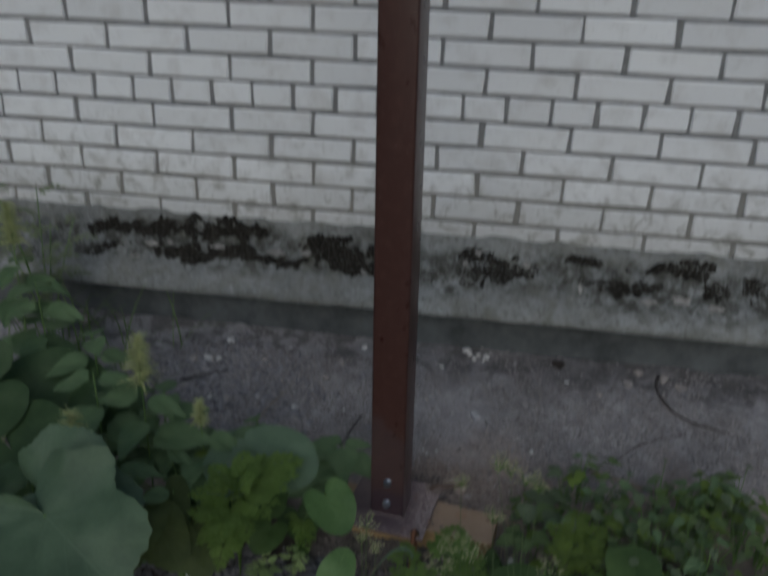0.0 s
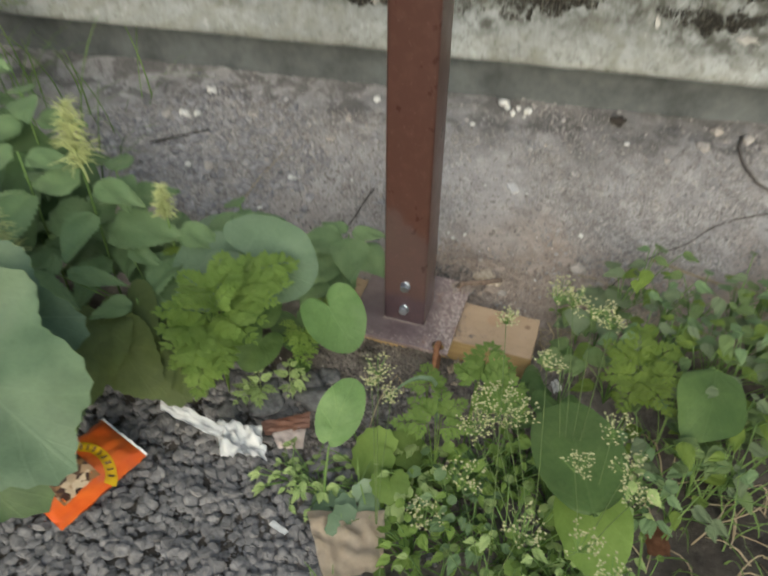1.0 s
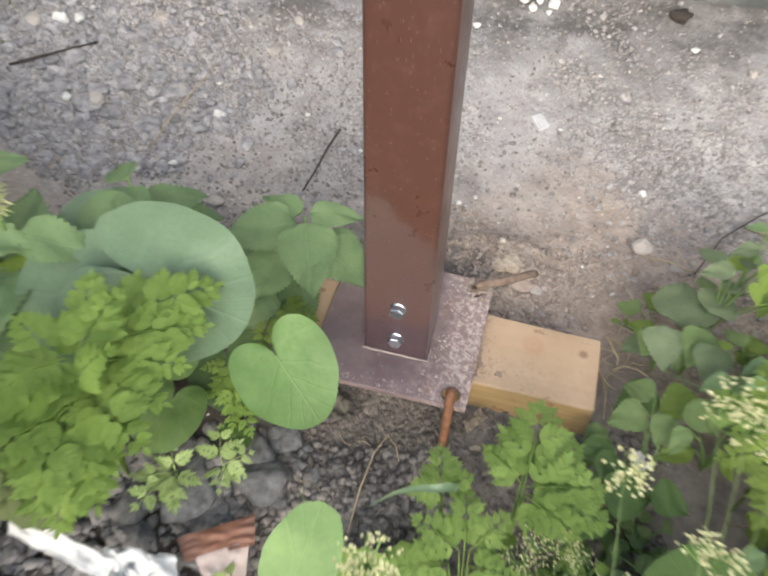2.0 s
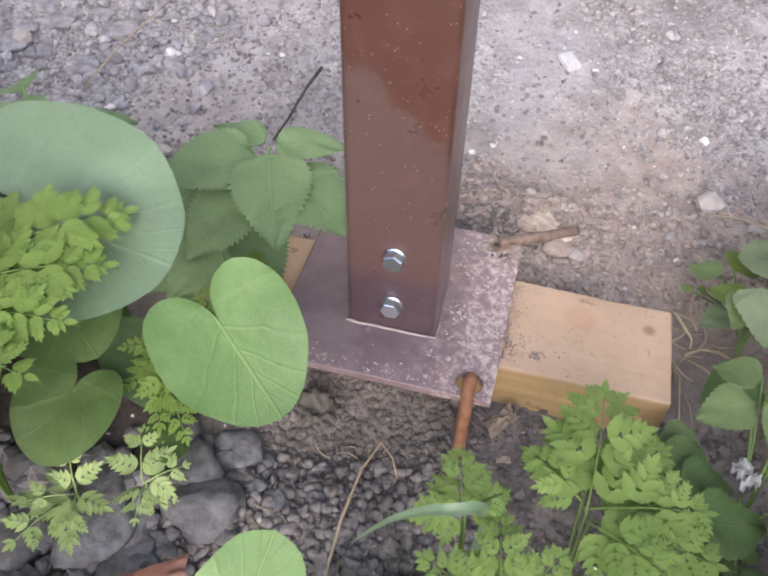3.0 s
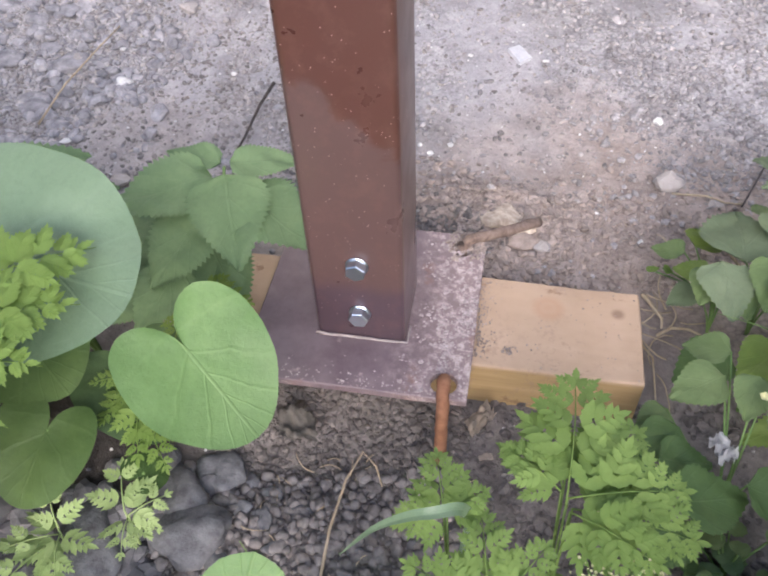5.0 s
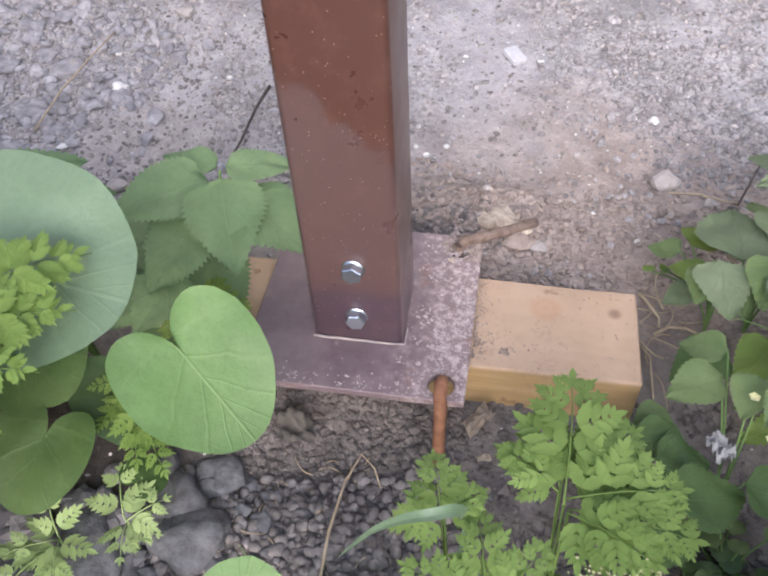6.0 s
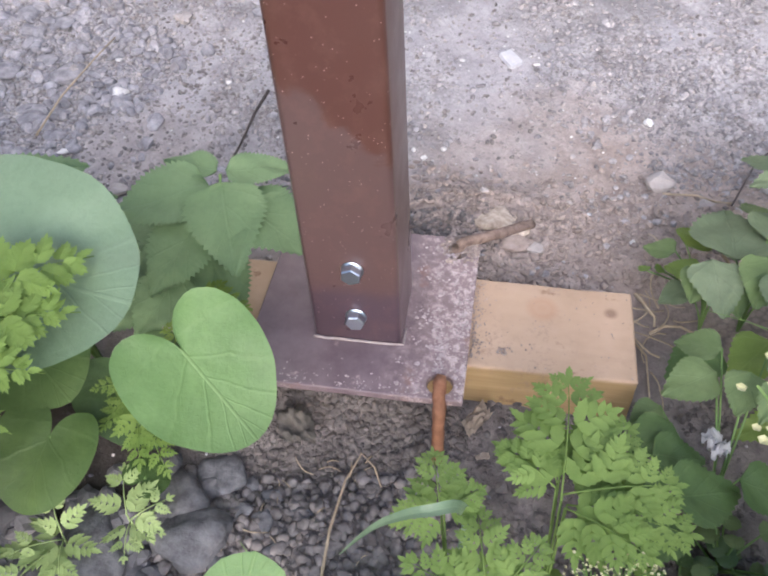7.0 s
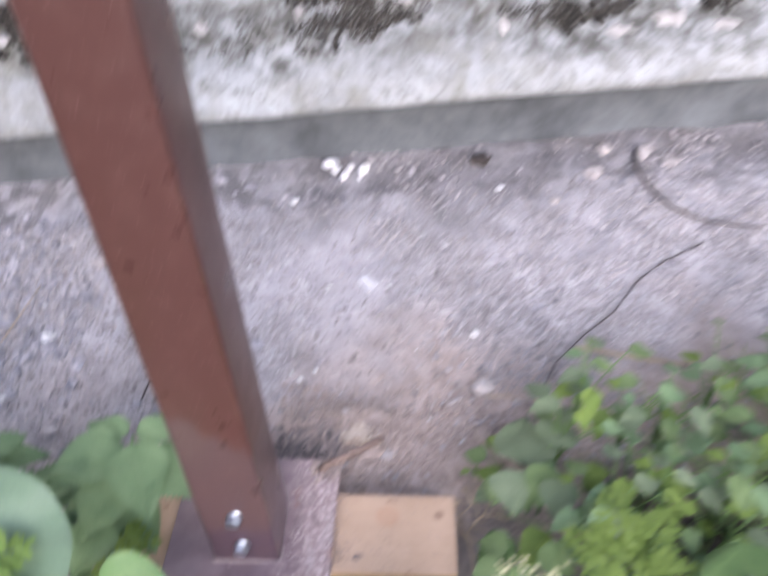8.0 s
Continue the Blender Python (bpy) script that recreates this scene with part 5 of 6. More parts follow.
def right_thicket():
    p = new_plant("broad_leaf_weed", 0.33, -0.3, "weed with one big yellowish-green oval leaf")
    for base, tip, mat, seed in (((0.325, -0.43, 0.16), (0.28, -0.262, 0.2), LEAF_MID, 91), ((0.318, -0.34, 0.12), (0.352, -0.485, 0.11), LEAF_LIME, 92)):
        stalk(p, p.location, base, 0.003, 0.3)
        blade(p, base, tip, mat, BROAD, (0.1, -0.35, 1), 0.74, 0.1, 0.18, 0.04, 0, seed)
    p = new_plant("broad_leaf_weed", 0.53, -0.1, "weed with broad olive-green leaves beside the grass")
    for base, tip, mat, seed in (((0.545, -0.09, 0.12), (0.525, -0.215, 0.115), LEAF_MID, 93),):
        stalk(p, p.location, base, 0.003, 0.3)
        blade(p, base, tip, mat, BROAD, (0.1, -0.5, 1), 0.92, 0.1, 0.3, 0.09, 0, seed, 9, 56, 0.12)
    for k, (x, y, leaves) in enumerate((
        (0.34, 0.1, (((0.311, 0.109, 0.045), (0.284, 0.128, 0.037), LEAF_ELDER), ((0.321, 0.112, 0.05), (0.353, 0.144, 0.042), LEAF_YELLOW), ((0.284, 0.097, 0.03), (0.279, 0.11, 0.026), LEAF_LIME), ((0.292, 0.102, 0.03), (0.304, 0.101, 0.026), LEAF_LIME))),
        (0.37, 0.05, (((0.352, 0.071, 0.07), (0.372, 0.163, 0.062), LEAF_DUSTY), ((0.378, 0.062, 0.08), (0.352, 0.012, 0.074), LEAF_ELDER), ((0.384, 0.04, 0.082), (0.37, -0.012, 0.074), LEAF_DUSTY), ((0.39, 0.1, 0.07), (0.43, 0.15, 0.06), LEAF_DUSTY))),
        (0.335, 0.055, (((0.318, 0.066, 0.06), (0.292, 0.085, 0.052), LEAF_YELLOW), ((0.318, 0.062, 0.07), (0.302, 0.026, 0.064), LEAF_ELDER), ((0.326, 0.066, 0.076), (0.326, 0.006, 0.068), LEAF_DUSTY), ((0.336, 0.056, 0.07), (0.342, 0.012, 0.06), LEAF_ELDER), ((0.313, 0.065, 0.04), (0.285, 0.054, 0.032), LEAF_DUSTY))),
        (0.345, -0.03, (((0.317, -0.016, 0.05), (0.269, -0.042, 0.042), LEAF_MID), ((0.359, -0.018, 0.06), (0.318, -0.051, 0.052), LEAF_YELLOW))),
        (0.3, -0.13, (((0.296, -0.062, 0.075), (0.252, -0.076, 0.066), LEAF_ELDER), ((0.306, -0.04, 0.078), (0.272, -0.024, 0.07), LEAF_ELDER), ((0.318, -0.07, 0.085), (0.3, -0.105, 0.078), LEAF_ELDER), ((0.335, -0.055, 0.09), (0.37, -0.085, 0.084), LEAF_ELDER), ((0.258, -0.068, 0.036), (0.232, -0.082, 0.024), LEAF_ELDER), ((0.262, -0.088, 0.04), (0.226, -0.112, 0.03), LEAF_MID), ((0.24, -0.118, 0.04), (0.286, -0.118, 0.034), LEAF_MID), ((0.246, -0.158, 0.046), (0.306, -0.146, 0.036), LEAF_MID), ((0.247, -0.137, 0.036), (0.205, -0.148, 0.024), LEAF_MID), ((0.3, -0.143, 0.046), (0.345, -0.16, 0.036), LEAF_MID), ((0.25, -0.17, 0.03), (0.22, -0.2, 0.024), LEAF_MID))),
    )):
        p = new_plant("ground_elder", x, y, "young ground elder with toothed green leaflets by the timber", "plant", "ground elder by the timber")
        for q, (a, c, mat) in enumerate(leaves):
            stalk(p, p.location, a, 0.0012, 0.4)
            toothed(p, a, c, mat, 0.92, (0.0, -0.15, 1), 0.1, 0.12, 0.032, 210 + 20 * k + q, 22)
    rng = random.Random(66)
    for k in range(42):
        x, y = (rng.uniform(0.4, 0.85), rng.uniform(-0.16, 0.2)) if k < 34 else (rng.uniform(0.36, 0.62), rng.uniform(-0.3, 0.0))
        p = new_plant("ground_elder", x, y, "ground elder with toothed yellowish-green leaflets", "plant", "ground elder by the timber")
        for q in range(11):
            a, d = rng.uniform(0, 6.28), rng.uniform(0.0, 0.065)
            base = p.location + Vector((d * math.cos(a), d * math.sin(a), rng.uniform(0.05, 0.15)))
            ln, b = rng.uniform(0.022, 0.046), a + rng.uniform(-0.8, 0.8)
            stalk(p, p.location, base, 0.0012, 0.4)
            toothed(p, base, base + Vector((ln * math.cos(b), ln * math.sin(b), -0.2 * ln)), rng.choice((LEAF_ELDER, LEAF_DUSTY, LEAF_NETTLE, LEAF_YELLOW)), 0.66, (0.0, -0.2, 1), 0.12, 0.2, 0.09, 400 + 7 * k + q, 18)
    rng = random.Random(91)
    spots = [(rng.uniform(-0.02, 0.42), rng.uniform(-0.62, -0.27)) for _ in range(44)] + [(-0.08, -0.34), (-0.05, -0.37), (0.0, -0.33), (0.06, -0.31), (-0.14, -0.33), (-0.11, -0.31)]
    for k, (x, y) in enumerate(spots):
        if math.hypot(x + 0.02, y + 0.44) < 0.1:
            continue
        h = 0.045 + 0.13 * max(0.0, min(1.0, (x + 0.02) / 0.3)) * rng.uniform(0.6, 1.1)
        herb(x, y, h, rng.randint(17, 24), rng.uniform(0.011, 0.02), rng.choice((LEAF_NETTLE, LEAF_PALE, LEAF_LIME, LEAF_PALE, LEAF_FERN)), 140 + k, "low weed with small crinkled leaves in the gravel", rng.choice((EGG, OVAL, OVAL)))
    for k, (x, y) in enumerate(((0.255, -0.215), (0.285, -0.235), (0.315, -0.205), (0.235, -0.24), (0.3, -0.175), (0.335, -0.23))):
        herb(x, y, 0.045, 14, 0.016, (LEAF_MID, LEAF_ELDER, LEAF_NETTLE)[k % 3], 260 + k, "low weed with small dull green leaves behind the chervil", OVAL if k % 2 else EGG, 0.04)
    herb(0.03, -0.3, 0.07, 5, 0.045, LEAF_FERN, 201, "low weed with broad light green leaves", ROUND, 0.05)
    herb(-0.02, -0.37, 0.05, 4, 0.042, LEAF_BLUE, 202, "low weed with broad blue-green leaves", ROUND, 0.05)
    herb(0.03, -0.53, 0.04, 4, 0.03, LEAF_YELLOW, 203, "low weed with yellow-green leaves", ROUND, 0.03)


def umbel(x, y, heads, seed):
    """Thin stalks with heads of tiny cream flowers."""
    rng = random.Random(seed)
    p = new_plant("cress", x, y, "tall weed with loose heads of tiny cream flowers", "plant", "flowering weeds")
    for hx, hy, hz, size in heads:
        top = Vector((hx, hy, hz))
        stalk(p, p.location, top - Vector((0, 0, size)), 0.00075, 0.3, LEAF_ELDER, "stem")
        rays, bm = bmesh.new(), bmesh.new()
        for k in range(18):
            a, d = rng.uniform(0, 6.28), 0.95 * size * math.sqrt(rng.random())
            at = top + Vector((d * math.cos(a), d * math.sin(a), rng.uniform(-0.5, 0.35) * size))
            tube(rays, [top - Vector((0, 0, size)) - p.location, at - p.location], 0.0006, 0.0004, 3)
            for j in range(4):
                q = at + Vector([rng.uniform(-1, 1) * 0.006 for _ in range(3)]) - p.location
                s = rng.uniform(0.0011, 0.0021) * (0.6 if hz < 0.15 else 1.0)
                ring = [bm.verts.new(q + s * Vector((math.cos(u), math.sin(u), 0.35))) for u in (0, 1.26, 2.51, 3.77, 5.03)]
                c = bm.verts.new(q)
                for m in range(5):
                    bm.faces.new((c, ring[m], ring[(m + 1) % 5]))
        head = part("flower_head", bm, FLOWER, p, "tiny cream flowers")
        part("spray", rays, STEM, head)


def flowering_weeds():
    umbel(0.3, -0.36, ((0.235, -0.262, 0.405, 0.024), (0.258, -0.258, 0.395, 0.022), (0.285, -0.27, 0.39, 0.024), (0.31, -0.276, 0.38, 0.02)), 1)
    umbel(0.2, -0.5, ((0.171, -0.303, 0.385, 0.015),), 6)
    umbel(0.26, -0.45, ((0.232, -0.334, 0.346, 0.022), (0.185, -0.37, 0.3, 0.03), (0.165, -0.37, 0.29, 0.026), (0.2, -0.4, 0.32, 0.028), (0.15, -0.41, 0.29, 0.026)), 2)
    umbel(0.33, -0.42, ((0.331, -0.371, 0.276, 0.026), (0.345, -0.43, 0.28, 0.022), (0.35, -0.476, 0.29, 0.022), (0.28, -0.44, 0.28, 0.02)), 3)
    umbel(0.2, -0.5, ((0.14, -0.47, 0.26, 0.026), (0.22, -0.52, 0.25, 0.026), (0.29, -0.53, 0.25, 0.026), (0.33, -0.56, 0.24, 0.024), (0.1, -0.5, 0.2, 0.024)), 4)
    umbel(0.02, -0.4, ((0.01, -0.353, 0.31, 0.02), (0.0, -0.345, 0.27, 0.016), (0.03, -0.36, 0.26, 0.014)), 5)
    umbel(0.2, -0.33, ((0.165, -0.245, 0.1, 0.018), (0.185, -0.24, 0.1, 0.018), (0.15, -0.262, 0.1, 0.02), (0.205, -0.25, 0.1, 0.016)), 7)


def grass():
    """All the grass blades as one joined mesh."""
    rng = random.Random(17)
    co, faces = [], []
    spots = [(rng.uniform(0.45, 0.95), rng.uniform(-0.42, 0.08), 0.17) for _ in range(190)] + [(rng.uniform(-0.05, 0.4), rng.uniform(-0.55, -0.2), 0.09) for _ in range(120)] + [(rng.uniform(-1.3, -0.75), rng.uniform(0.0, 0.7), 0.3) for _ in range(140)] + [(rng.uniform(0.55, 0.9), rng.uniform(0.05, 0.22), 0.09) for _ in range(40)]
    for k, (x, y, ln) in enumerate(spots):
        r = root_of(x, y)
        a = rng.uniform(0, 6.28)
        ln *= rng.uniform(0.6, 1.15)
        d, c = Vector((math.cos(a), math.sin(a), 0)), Vector((-math.sin(a), math.cos(a), 0))
        w, bend = rng.uniform(0.0012, 0.0026), rng.uniform(0.4, 1.0)
        b = len(co)
        for q in range(7):
            t = q / 6
            p = r + ln * (d * bend * t ** 1.5 + Vector((0, 0, 1)) * (t - 0.55 * bend * t * t))
            ww = w * (1 - t) ** 0.6 + 0.0002
            co += [tuple(p - c * ww), tuple(p + Vector((0, 0, -0.4 * ww))), tuple(p + c * ww)]
        for q in range(6):
            for s in (0, 1):
                faces.append((b + 3 * q + s, b + 3 * q + s + 1, b + 3 * q + s + 4, b + 3 * q + s + 3))
    me = bpy.data.meshes.new("grass")
    me.from_pydata(co, [], faces)
    me.shade_smooth()
    me.materials.append(LEAF_GRASS)
    tagged(new("grass", me), "thin green grass blades among the weeds", "grass", "", "stuff")


def broad_grass_blade():
    p = new_plant("grass_blade", GRASS_ARC[0][0], GRASS_ARC[0][1], "single broad blue-green grass blade arching over the hollow", "grass")
    pts = [Vector(q) for q in GRASS_ARC]
    fine = []
    for k in range(25):
        u = k / 24 * (len(pts) - 1)
        i = min(int(u), len(pts) - 2)
        a, c = pts[max(i - 1, 0)], pts[min(i + 2, len(pts) - 1)]
        t = u - i
        m0, m1 = (pts[i + 1] - a) * 0.5, (c - pts[i]) * 0.5
        fine.append((2 * t ** 3 - 3 * t * t + 1) * pts[i] + (t ** 3 - 2 * t * t + t) * m0 + (3 * t * t - 2 * t ** 3) * pts[i + 1] + (t ** 3 - t * t) * m1)
    rows, veins = [], []
    for k, q in enumerate(fine):
        d = (fine[min(k + 1, 24)] - fine[max(k - 1, 0)]).normalized()
        side = d.cross(Vector((0, -0.5, 1))).normalized()
        w = 0.0042 * (1 - (k / 24) ** 3) + 0.0002
        rows.append([q + side * w * c + Vector((0, 0, 0.0018 * abs(c))) for c in (-1, -0.5, 0, 0.5, 1)])
        veins.append([(k / 24, 0.1 * c, 0.3) for c in (-1, -0.5, 0, 0.5, 1)])
    sheet_object("leaf", rows, veins, LEAF_BLUE, p, p.location)


GRASS_ARC = ((0.088, -0.165, -0.06), (0.09, -0.175, 0.03), (0.08, -0.205, 0.118), (0.061, -0.216, 0.135), (0.042, -0.213, 0.122), (0.02, -0.204, 0.085), (-0.007, -0.196, 0.025))
LEAF_BURDOCK = leaf_material("burdock_leaf", (0.075, 0.125, 0.07), (0.13, 0.2, 0.115), (0.17, 0.25, 0.15), 0.55, 0.12)
LEAF_PALE = leaf_material("pale_seedling_leaf", (0.241, 0.345, 0.115), (0.391, 0.494, 0.207), (0.36, 0.45, 0.22), 0.6, 0.25)
LEAF_GRASS = leaf_material("grass_blade", (0.1, 0.18, 0.04), (0.22, 0.32, 0.1), (0.22, 0.32, 0.1), 0.6, 0.2)
LEAF_SAGE = leaf_material("grey_green_feathery_leaf", (0.16, 0.2, 0.1), (0.26, 0.31, 0.17), (0.28, 0.33, 0.2), 0.7, 0.2)
heart_plants()
burdock()
tall_weed()
near_nettle()
left_thicket()
chervil_clumps()
right_thicket()
flowering_weeds()
broad_grass_blade()
grass()

# ---- loose stones, twigs and litter ----
DUSTY_ROCK = plain_material("dusty_beige_stone", (0.3, 0.27, 0.25), (0.44, 0.405, 0.38), 80, 0.95, 0, False, 0.6, 0.2)


def rock(x, y, size, mat, label, seed, flat=1.0, lift=0.2, sub=3):
    bm = stone_shape(random.Random(seed), size, sub)
    for v in bm.verts:
        v.co.z *= flat
    rough(bm, size * 0.03, size * 0.2, seed)
    ob = mesh_object("stone", bm, mat, sub > 2)
    ob.location = (x, y, ground_z(x, y) + size * lift * flat)
    return tagged(ob, label, "stone", "loose stones")


for k, (x, y, s) in enumerate(((-0.131, -0.087, 0.046), (-0.157, -0.117, 0.046), (-0.139, -0.155, 0.052), (-0.224, -0.173, 0.075), (-0.102, -0.094, 0.02), (-0.175, -0.085, 0.03), (-0.105, -0.125, 0.02), (-0.08, -0.105, 0.018), (-0.085, -0.135, 0.022), (-0.115, -0.175, 0.026), (-0.07, -0.16, 0.018), (-0.05, -0.125, 0.017), (-0.19, -0.21, 0.04), (-0.29, -0.2, 0.045), (-0.27, -0.25, 0.03))):
    rock(x, y, s, STONE_ROCK, "rounded grey stone in the hollow by the weeds", 300 + k, 0.75)
for k, (x, y, s) in enumerate(((-0.34, 0.445, 0.023), (-0.387, 0.331, 0.015), (0.345, 0.368, 0.016), (-0.191, 0.765, 0.02), (0.139, 0.8, 0.026), (0.15, 0.782, 0.022), (0.165, 0.765, 0.02), (0.178, 0.785, 0.017), (0.204, 0.776, 0.026), (0.195, 0.76, 0.012), (0.067, 0.714, 0.015), (0.065, 0.312, 0.01), (0.089, 0.325, 0.012), (0.052, 0.325, 0.008), (-0.631, 0.726, 0.028), (-0.67, 0.622, 0.026), (-0.642, 0.633, 0.02), (-0.601, 0.445, 0.024), (-0.198, 0.471, 0.009), (0.293, 0.177, 0.009), (-0.1, 0.4, 0.008), (0.12, 0.5, 0.008), (0.22, 0.49, 0.009), (0.25, 0.22, 0.009), (0.455, 0.704, 0.018), (-0.36, 0.52, 0.014))):
    rock(x, y, s * (0.8 if y < 0.6 else 1.0), STONE_WHITE if y > 0.7 else CHIP_WHITE, "small white lime chip on the bare earth", 330 + k, 0.85, 0.38)
for k, (x, y, s) in enumerate(((0.338, 0.266, 0.029), (0.388, 0.234, 0.016), (-0.303, 0.265, 0.024), (0.679, 0.783, 0.03), (0.43, 0.78, 0.0), (-1.16, 0.76, 0.04), (0.46, 0.25, 0.022), (0.75, 0.76, 0.035), (0.8, 0.74, 0.03), (0.64, 0.72, 0.03), (0.55, 0.66, 0.02), (-0.5, 0.66, 0.035), (-0.72, 0.62, 0.04), (-0.42, 0.5, 0.03), (-0.55, 0.45, 0.035), (0.13, 0.222, 0.012), (-0.28, 0.6, 0.025), (-0.25, 0.68, 0.02))):
    if s:
        rock(x, y, s, DUSTY_ROCK, "dusty beige stone half sunk in the earth", 360 + k, 0.85, 0.16, 2)
for k in range(16):
    rng = random.Random(700 + k)
    rock(rng.uniform(-0.78, -0.36), rng.uniform(0.4, 0.66), rng.uniform(0.03, 0.055), STONE_LILAC, "flat lilac-grey piece of broken render on the earth", 700 + k, 0.45, 0.2)
rock(0.142, 0.2, 0.04, BEIGE_STONE, "cream broken stone under the peg behind the plate", 388, 0.5, 0.18)
rock(0.165, 0.186, 0.034, BEIGE_STONE, "cream broken stone under the peg behind the plate", 393, 0.6, 0.25)
rock(0.163, 0.168, 0.03, PINK_STONE, "pinkish beige stone beside the peg behind the plate", 394, 0.6, 0.25, 2)
rock(0.184, 0.164, 0.018, DUSTY_ROCK, "small beige stone beside the cream stone", 389, 0.7, 0.3, 2)
rock(0.43, 0.772, 0.038, TWIG, "black round pebble near the foundation", 390, 0.9, 0.35)


TILE = plain_material("grey_white_tile", (0.37, 0.37, 0.39), (0.54, 0.54, 0.56), 60, 0.6, 0, False, 0.3, 0.1)


def flat_chip():
    bm = bmesh.new()
    box(bm, (-0.0105, -0.014, 0), (0.0105, 0.014, 0.007), 0.0008, 1)
    rough(bm, 0.0015, 0.02)
    bm.transform(pose(0.184, 0.499, ground_z(0.184, 0.499) + 0.002, 14, 6, 36))
    tagged(mesh_object("tile_chip", bm, TILE), "flat grey-white chip of tile on the earth", "chip")


flat_chip()


ROOT = plain_material("dusty_root", (0.06, 0.05, 0.045), (0.15, 0.13, 0.12), 60, 0.9)


def twig(points, r, mat, label, name="twig"):
    bm = bmesh.new()
    pts = [(x, y, ground_z(x, y) + z) for x, y, z in points]
    tube(bm, pts, r, r * 0.6, 6)
    rough(bm, r * 0.5, 0.02)
    return tagged(mesh_object(name, bm, mat, True), label, name, "twigs and stalks")


twig([(-0.135, 0.42, 0.022), (-0.15, 0.385, 0.016), (-0.165, 0.345, 0.008), (-0.178, 0.31, 0.004)], 0.0022, TWIG, "short dark twig leaning on the earth")
twig([(0.735, 0.765, 0.006), (0.722, 0.72, 0.006), (0.728, 0.67, 0.006), (0.755, 0.61, 0.006), (0.8, 0.575, 0.006), (0.85, 0.55, 0.005), (0.9, 0.545, 0.003)], 0.0042, ROOT, "dark curved root lying on the earth", "root")
twig([(0.78, 0.523, 0.004), (0.7, 0.49, 0.005), (0.64, 0.45, 0.005), (0.58, 0.39, 0.005), (0.52, 0.35, 0.006), (0.46, 0.3, 0.008), (0.407, 0.217, 0.008)], 0.0018, ROOT, "thin dark twig lying on the earth")
twig([(0.34, 0.25, 0.003), (0.376, 0.243, 0.006), (0.395, 0.232, 0.006), (0.413, 0.229, 0.003)], 0.0014, STRAW, "dry straw stem on the earth")
twig([(0.345, 0.135, 0.05), (0.354, 0.12, 0.052), (0.366, 0.09, 0.046), (0.378, 0.066, 0.036)], 0.0018, STRAW, "dry pale stem leaning among the ground elder")
twig([(0.281, 0.102, 0.004), (0.285, 0.09, 0.009), (0.288, 0.078, 0.01), (0.294, 0.07, 0.007), (0.292, 0.06, 0.003)], 0.0022, STRAW, "pale dry root beside the timber end")
twig([(0.285, 0.05, 0.004), (0.3, 0.056, 0.008), (0.315, 0.053, 0.008), (0.33, 0.045, 0.004)], 0.0018, STRAW, "pale dry root beside the timber end")
twig([(0.5, 0.33, 0.004), (0.58, 0.29, 0.006), (0.66, 0.27, 0.005), (0.72, 0.262, 0.004)], 0.003, STRAW, "dry pale stalk lying on the earth")
twig([(-0.03, -0.2, 0.004), (-0.022, -0.15, 0.014), (-0.012, -0.1, 0.02), (0.002, -0.074, 0.022), (0.014, -0.086, 0.016), (0.02, -0.1, 0.006)], 0.0014, STRAW, "bent dry straw over the dark soil")
twig([(-0.43, 0.36, 0.01), (-0.41, 0.42, 0.02), (-0.385, 0.5, 0.02), (-0.37, 0.56, 0.006)], 0.0016, STRAW, "thin dry stalk on the rubble")
twig([(0.265, 0.05, 0.004), (0.275, 0.02, 0.01), (0.272, -0.02, 0.004)], 0.0014, STRAW, "dry stalk by the timber end")
twig([(-0.72, 0.5, 0.006), (-0.65, 0.53, 0.014), (-0.59, 0.58, 0.006)], 0.003, TWIG, "short dark twig on the rubble")
def curly(x, y, a, ln, turn, high):
    """Points of a thin root that bends evenly along the ground."""
    pts = []
    for q in range(7):
        pts.append((x, y, 0.003 + high * math.sin(math.pi * q / 6)))
        x, y, a = x + ln / 6 * math.cos(a), y + ln / 6 * math.sin(a), a + turn / 6
    return pts


for k in range(26):
    rng = random.Random(760 + k)
    twig(curly(rng.uniform(-0.12, 0.08), rng.uniform(-0.2, -0.07), rng.uniform(0, 6.28), rng.uniform(0.008, 0.03), rng.uniform(-1.5, 1.5), 0.003), 0.0007, STRAW, "short bit of dry straw in the dark soil")
for k in range(64):
    rng = random.Random(500 + k)
    twig(curly(rng.uniform(0.44, 0.85), rng.uniform(-0.52, -0.2), rng.uniform(0, 6.28), rng.uniform(0.06, 0.16), rng.uniform(-2.5, 2.5), rng.uniform(0.01, 0.05)), 0.0016, STRAW, "dry tangled root by the grass")
for k in range(14):
    rng = random.Random(640 + k)
    twig(curly(rng.uniform(0.265, 0.33), rng.uniform(-0.02, 0.16), rng.uniform(0, 6.28), rng.uniform(0.03, 0.07), rng.uniform(-2.5, 2.5), rng.uniform(0.002, 0.01)), 0.0009, STRAW, "thin dry root beside the timber end")


